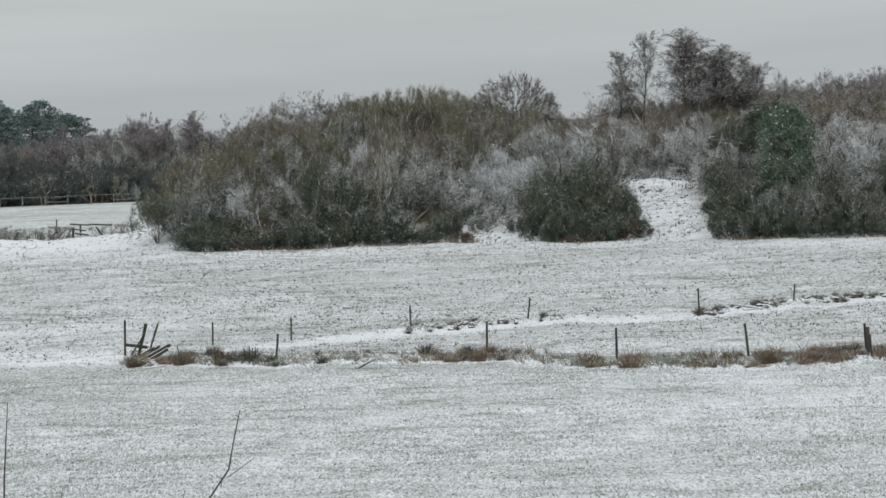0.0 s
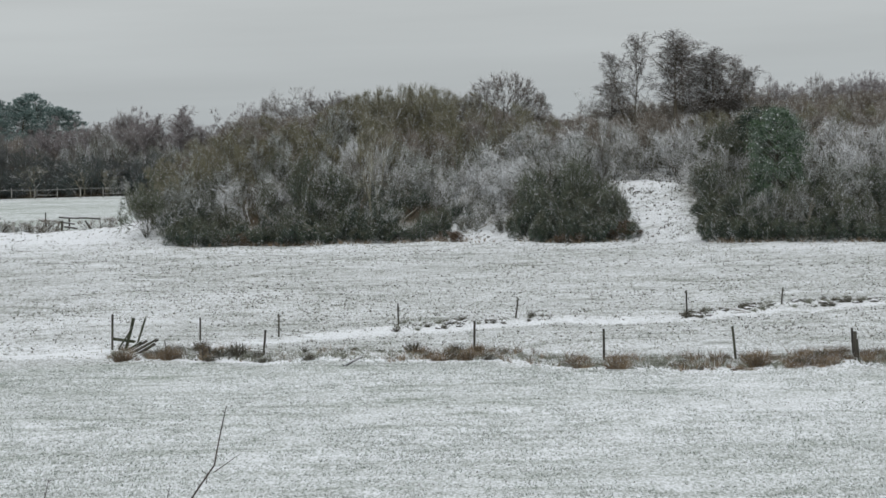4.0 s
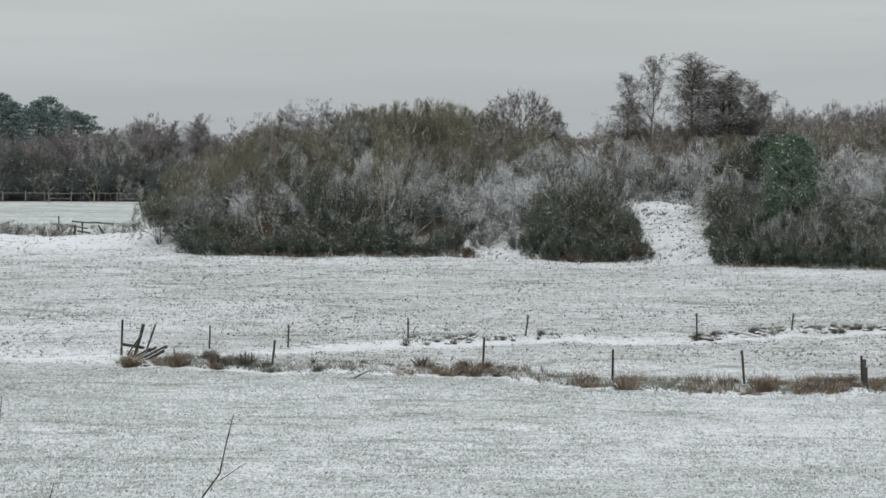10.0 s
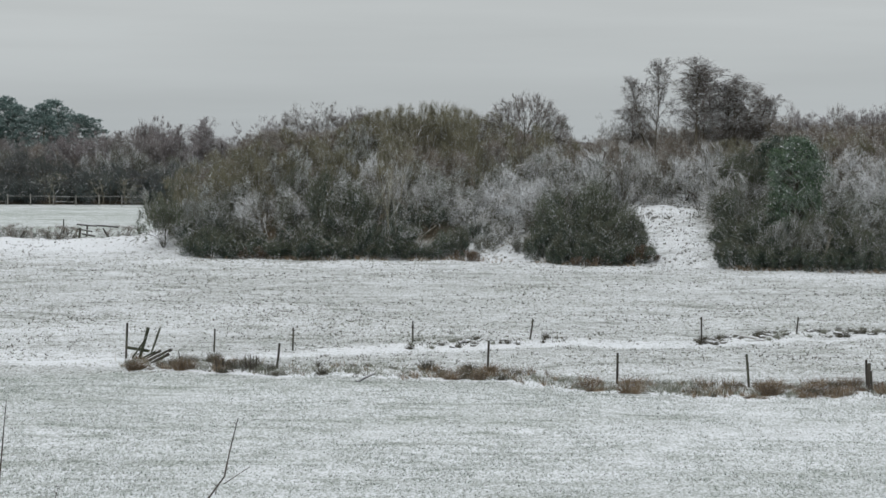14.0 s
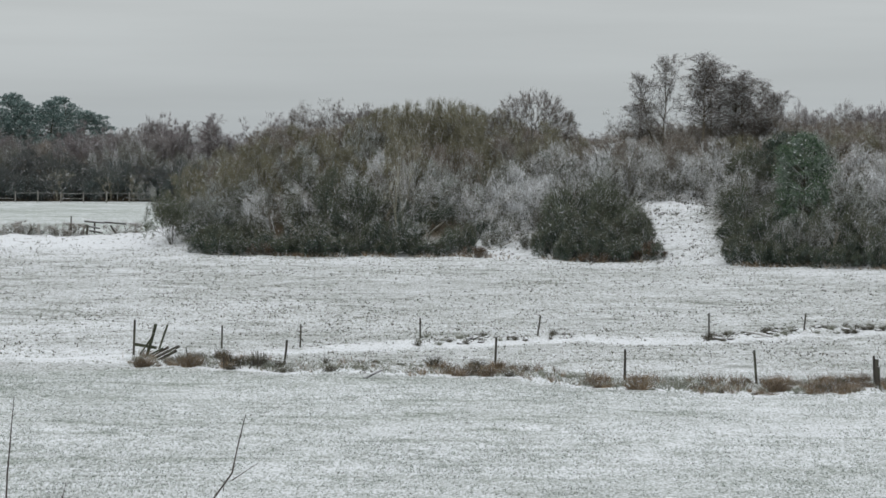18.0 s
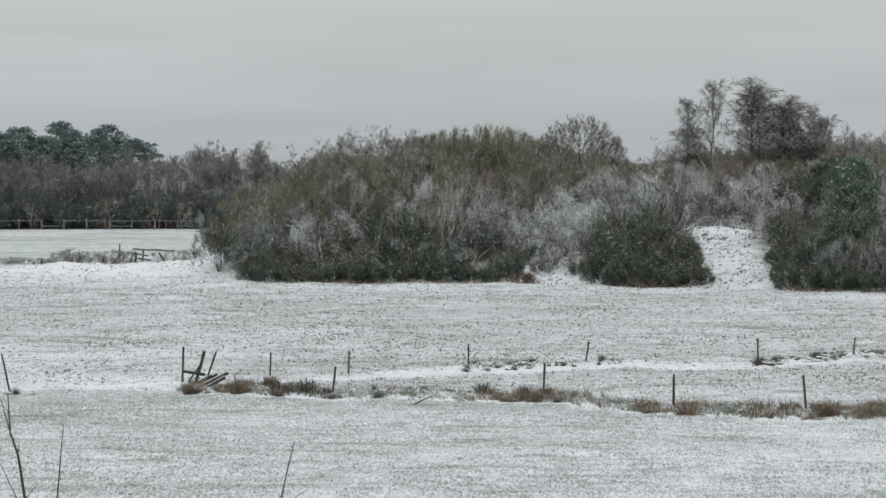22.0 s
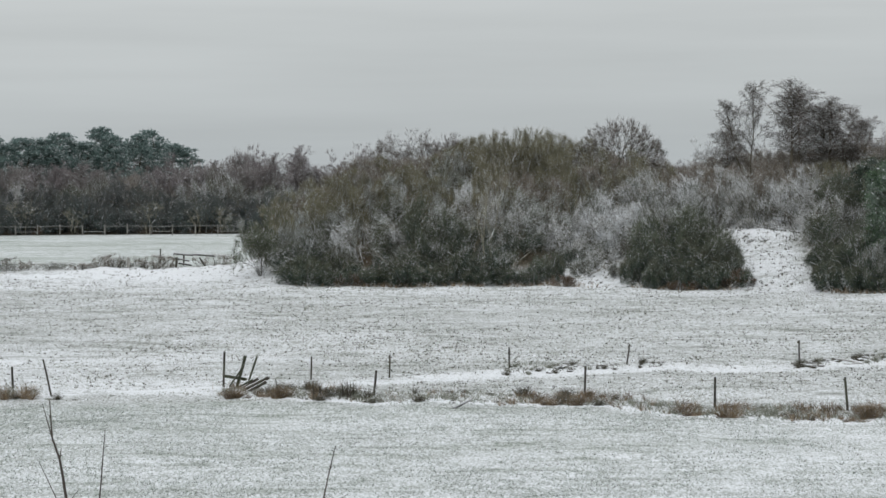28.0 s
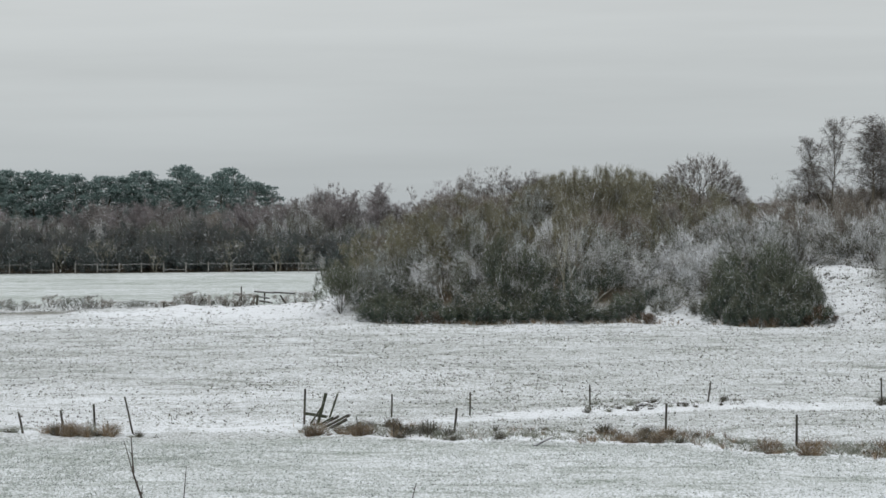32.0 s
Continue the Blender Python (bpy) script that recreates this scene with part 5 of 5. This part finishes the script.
sapling([(-2.07, 14.00, 7.63), (-2.04, 14.00, 7.97), (-2.01, 14.00, 8.17), (-1.98, 14.00, 8.29)], 0.006, [], "thin bare shoot of a low sapling")
sapling([(-1.41, 14.00, 7.63), (-1.39, 14.00, 7.97), (-1.39, 14.00, 8.17), (-1.37, 14.00, 8.24)], 0.005, [], "thin bare shoot of a low sapling")

# ---- grass standing through the snow ----


def patches(x, y, wide, deep, seed):
    """Soft random patches between 0 and 1, about wide by deep metres."""
    rng = np.random.default_rng(seed)
    table = rng.uniform(0, 1, (256, 256))
    gx_, gy_ = x / wide, y / deep
    ix, iy = np.floor(gx_).astype(int), np.floor(gy_).astype(int)
    fx_, fy_ = smooth(gx_ - ix), smooth(gy_ - iy)
    low = table[iy % 256, ix % 256] * (1 - fx_) + table[iy % 256, (ix + 1) % 256] * fx_
    high = table[(iy + 1) % 256, ix % 256] * (1 - fx_) + table[(iy + 1) % 256, (ix + 1) % 256] * fx_
    return low * (1 - fy_) + high * fy_


def scatter(name, mat, label, n, y0, y1, h, width, seed, keep=None):
    rng = np.random.default_rng(seed)
    y = y0 + (y1 - y0) * rng.uniform(0, 1, n)
    x = rng.uniform(-0.245, 0.185, n) * y
    patch = 0.4 * patches(x, y, 5.0, 9.0, seed) + 0.35 * patches(x, y, 1.3, 3.1, seed + 50) + 0.25 * patches(x, y, 0.35, 1.1, seed + 90)
    ok = rng.uniform(0.25, 0.75, n) < patch
    if keep is not None:
        ok &= keep(x, y)
    x, y = x[ok], y[ok]
    a = np.stack([x, y, height(x, y) - 0.01], -1)
    a = np.repeat(a, 3, 0) + rng.normal(0, width * 1.5, (len(a) * 3, 3)) * [1, 1, 0]
    b = a + np.concatenate([rng.normal(0, 0.5, (len(a), 2)), np.ones((len(a), 1))], 1) * h * rng.uniform(0.4, 1.2, (len(a), 1))
    u = rng.normal(size=(len(a), 3)) * [1, 1, 0]
    u = unit(u) * width
    v = np.stack([a - u, a + u, b], 1).reshape(-1, 3)
    me = mesh_from(name, v, np.arange(len(v)).reshape(-1, 3))
    me.materials.append(mat)
    return tagged(new(name, me), label, "grass", kind="stuff")


def clear_of_tracks(x, y):
    db2, df2 = y - back_line(x), y - fence_line(x)
    return (np.abs(db2 + 2.0) > 0.5) & (y < edge(x) - 1) & ~((np.abs(df2 - 0.5) < 1.3) & (x < -11))


scatter("near_grass", NEARGRASS, "short frosted grass blades standing through thin snow", 125000, 60, 106, 0.065, 0.010, 1)
scatter("near_tufts", DARKTUFT, "low dark grass tufts in the snowy meadow", 9000, 60, 100, 0.05, 0.012, 21)
scatter("pasture_grass", GREYGRASS, "grazed frosted grass poking through snow", 58000, 107, 195, 0.055, 0.030, 2, clear_of_tracks)
scatter("pasture_tufts", DARKTUFT, "small dark grass tufts scattered over the snowy pasture", 11000, 110, 190, 0.10, 0.028, 3, clear_of_tracks)
scatter("slope_tufts", DARKTUFT, "dark heather and grass tufts on the snowy slope", 22000, 182, 214, 0.12, 0.045, 4, lambda x, y: (y > edge(x) - 0.5) & (x > -1) & (x < 20))
scatter("bank_tufts", DARKTUFT, "dark grass tufts poking through the drifted bank", 12000, 192, 226, 0.08, 0.035, 5, lambda x, y: x < -16)
scatter("edge_grass", STRAW, "straw-coloured grass along the foot of the scrub", 42000, 170, 196, 0.34, 0.022, 6, lambda x, y: (np.abs(y - edge(x) + 0.2) < 1.0) & (x > -18) & (np.abs(x - 14.9) > 2.4))


def fence_strip(x, y):
    d = y - fence_line(x)
    u = x / y
    rich = np.interp(u, [-0.125, -0.118, -0.094, -0.088, -0.05, -0.012, -0.008, 0.02, 0.025, 0.046, 0.05, 0.068, 0.072, 0.083, 0.087, 0.17], [0.0, 0.9, 0.9, 0.30, 0.28, 0.42, 0.85, 0.85, 0.42, 0.45, 0.8, 0.8, 0.48, 0.5, 0.85, 0.95])
    wave = 0.5 + 0.28 * np.sin(x * 2.3 + np.sin(x * 5.1) * 1.5 + y * 2.0) + 0.22 * np.sin(x * 7.3 - y * 4.1)
    return (d > -2.4 + 0.7 * np.sin(x * 1.3) + 0.4 * np.sin(x * 4.4)) & (d < 0.0) & (wave < rich * 0.8)


def clumped(x, y):
    return fence_strip(x, y) & (np.sin(x * 2.9 + 1.3 * np.sin(x * 1.1)) + 0.7 * np.sin(x * 6.7 + y * 1.4) + 0.5 * np.sin(y * 3.3) > -0.15)


scatter("fence_grass", STRAW, "dead straw-brown grass along the fence", 60000, 97, 114, 0.30, 0.012, 7, clumped)
scatter("frosted_fence_grass", GREYGRASS, "grey frosted grass between the brown clumps", 90000, 97, 114, 0.17, 0.012, 11, lambda x, y: (np.abs(y - fence_line(x) + 1.4) < 1.0 + 0.3 * np.sin(x * 1.7)) & (x > -13))
scatter("fence_stalks", BRACKEN, "brown dead stalks along the fence", 30000, 97, 114, 0.42, 0.012, 8, clumped)
scatter("back_fence_tufts", DARKTUFT, "dark rough tufts half buried in drifted snow", 19000, 112, 132, 0.11, 0.026, 9, lambda x, y: (np.abs(y - back_line(x) + 0.5) < 1.1 + 0.4 * np.sin(x * 1.9)) & ((x > 10.5) | ((x > -3) & (x < 5) & (np.sin(x * 3.1) > 0.2))))
scatter("strip_edge_tufts", DARKTUFT, "dark clods and rough tufts in broken snow below the fence", 26000, 96, 114, 0.13, 0.022, 12, lambda x, y: (np.abs(y - fence_line(x) + 2.0) < 0.75 + 0.3 * np.sin(x * 1.3)) & (x > -13) & (patches(x, y, 0.6, 0.8, 77) > 0.55))
scatter("lip_tufts", DARKTUFT, "dark rough grass under the snowy lip of the bank", 26000, 190, 204, 0.20, 0.03, 14, lambda x, y: (np.abs(y - edge(x) - 14.6) < 0.7) & (np.abs(x - 15.0) < 3.0) & (patches(x, y, 0.7, 0.8, 31) > 0.45))
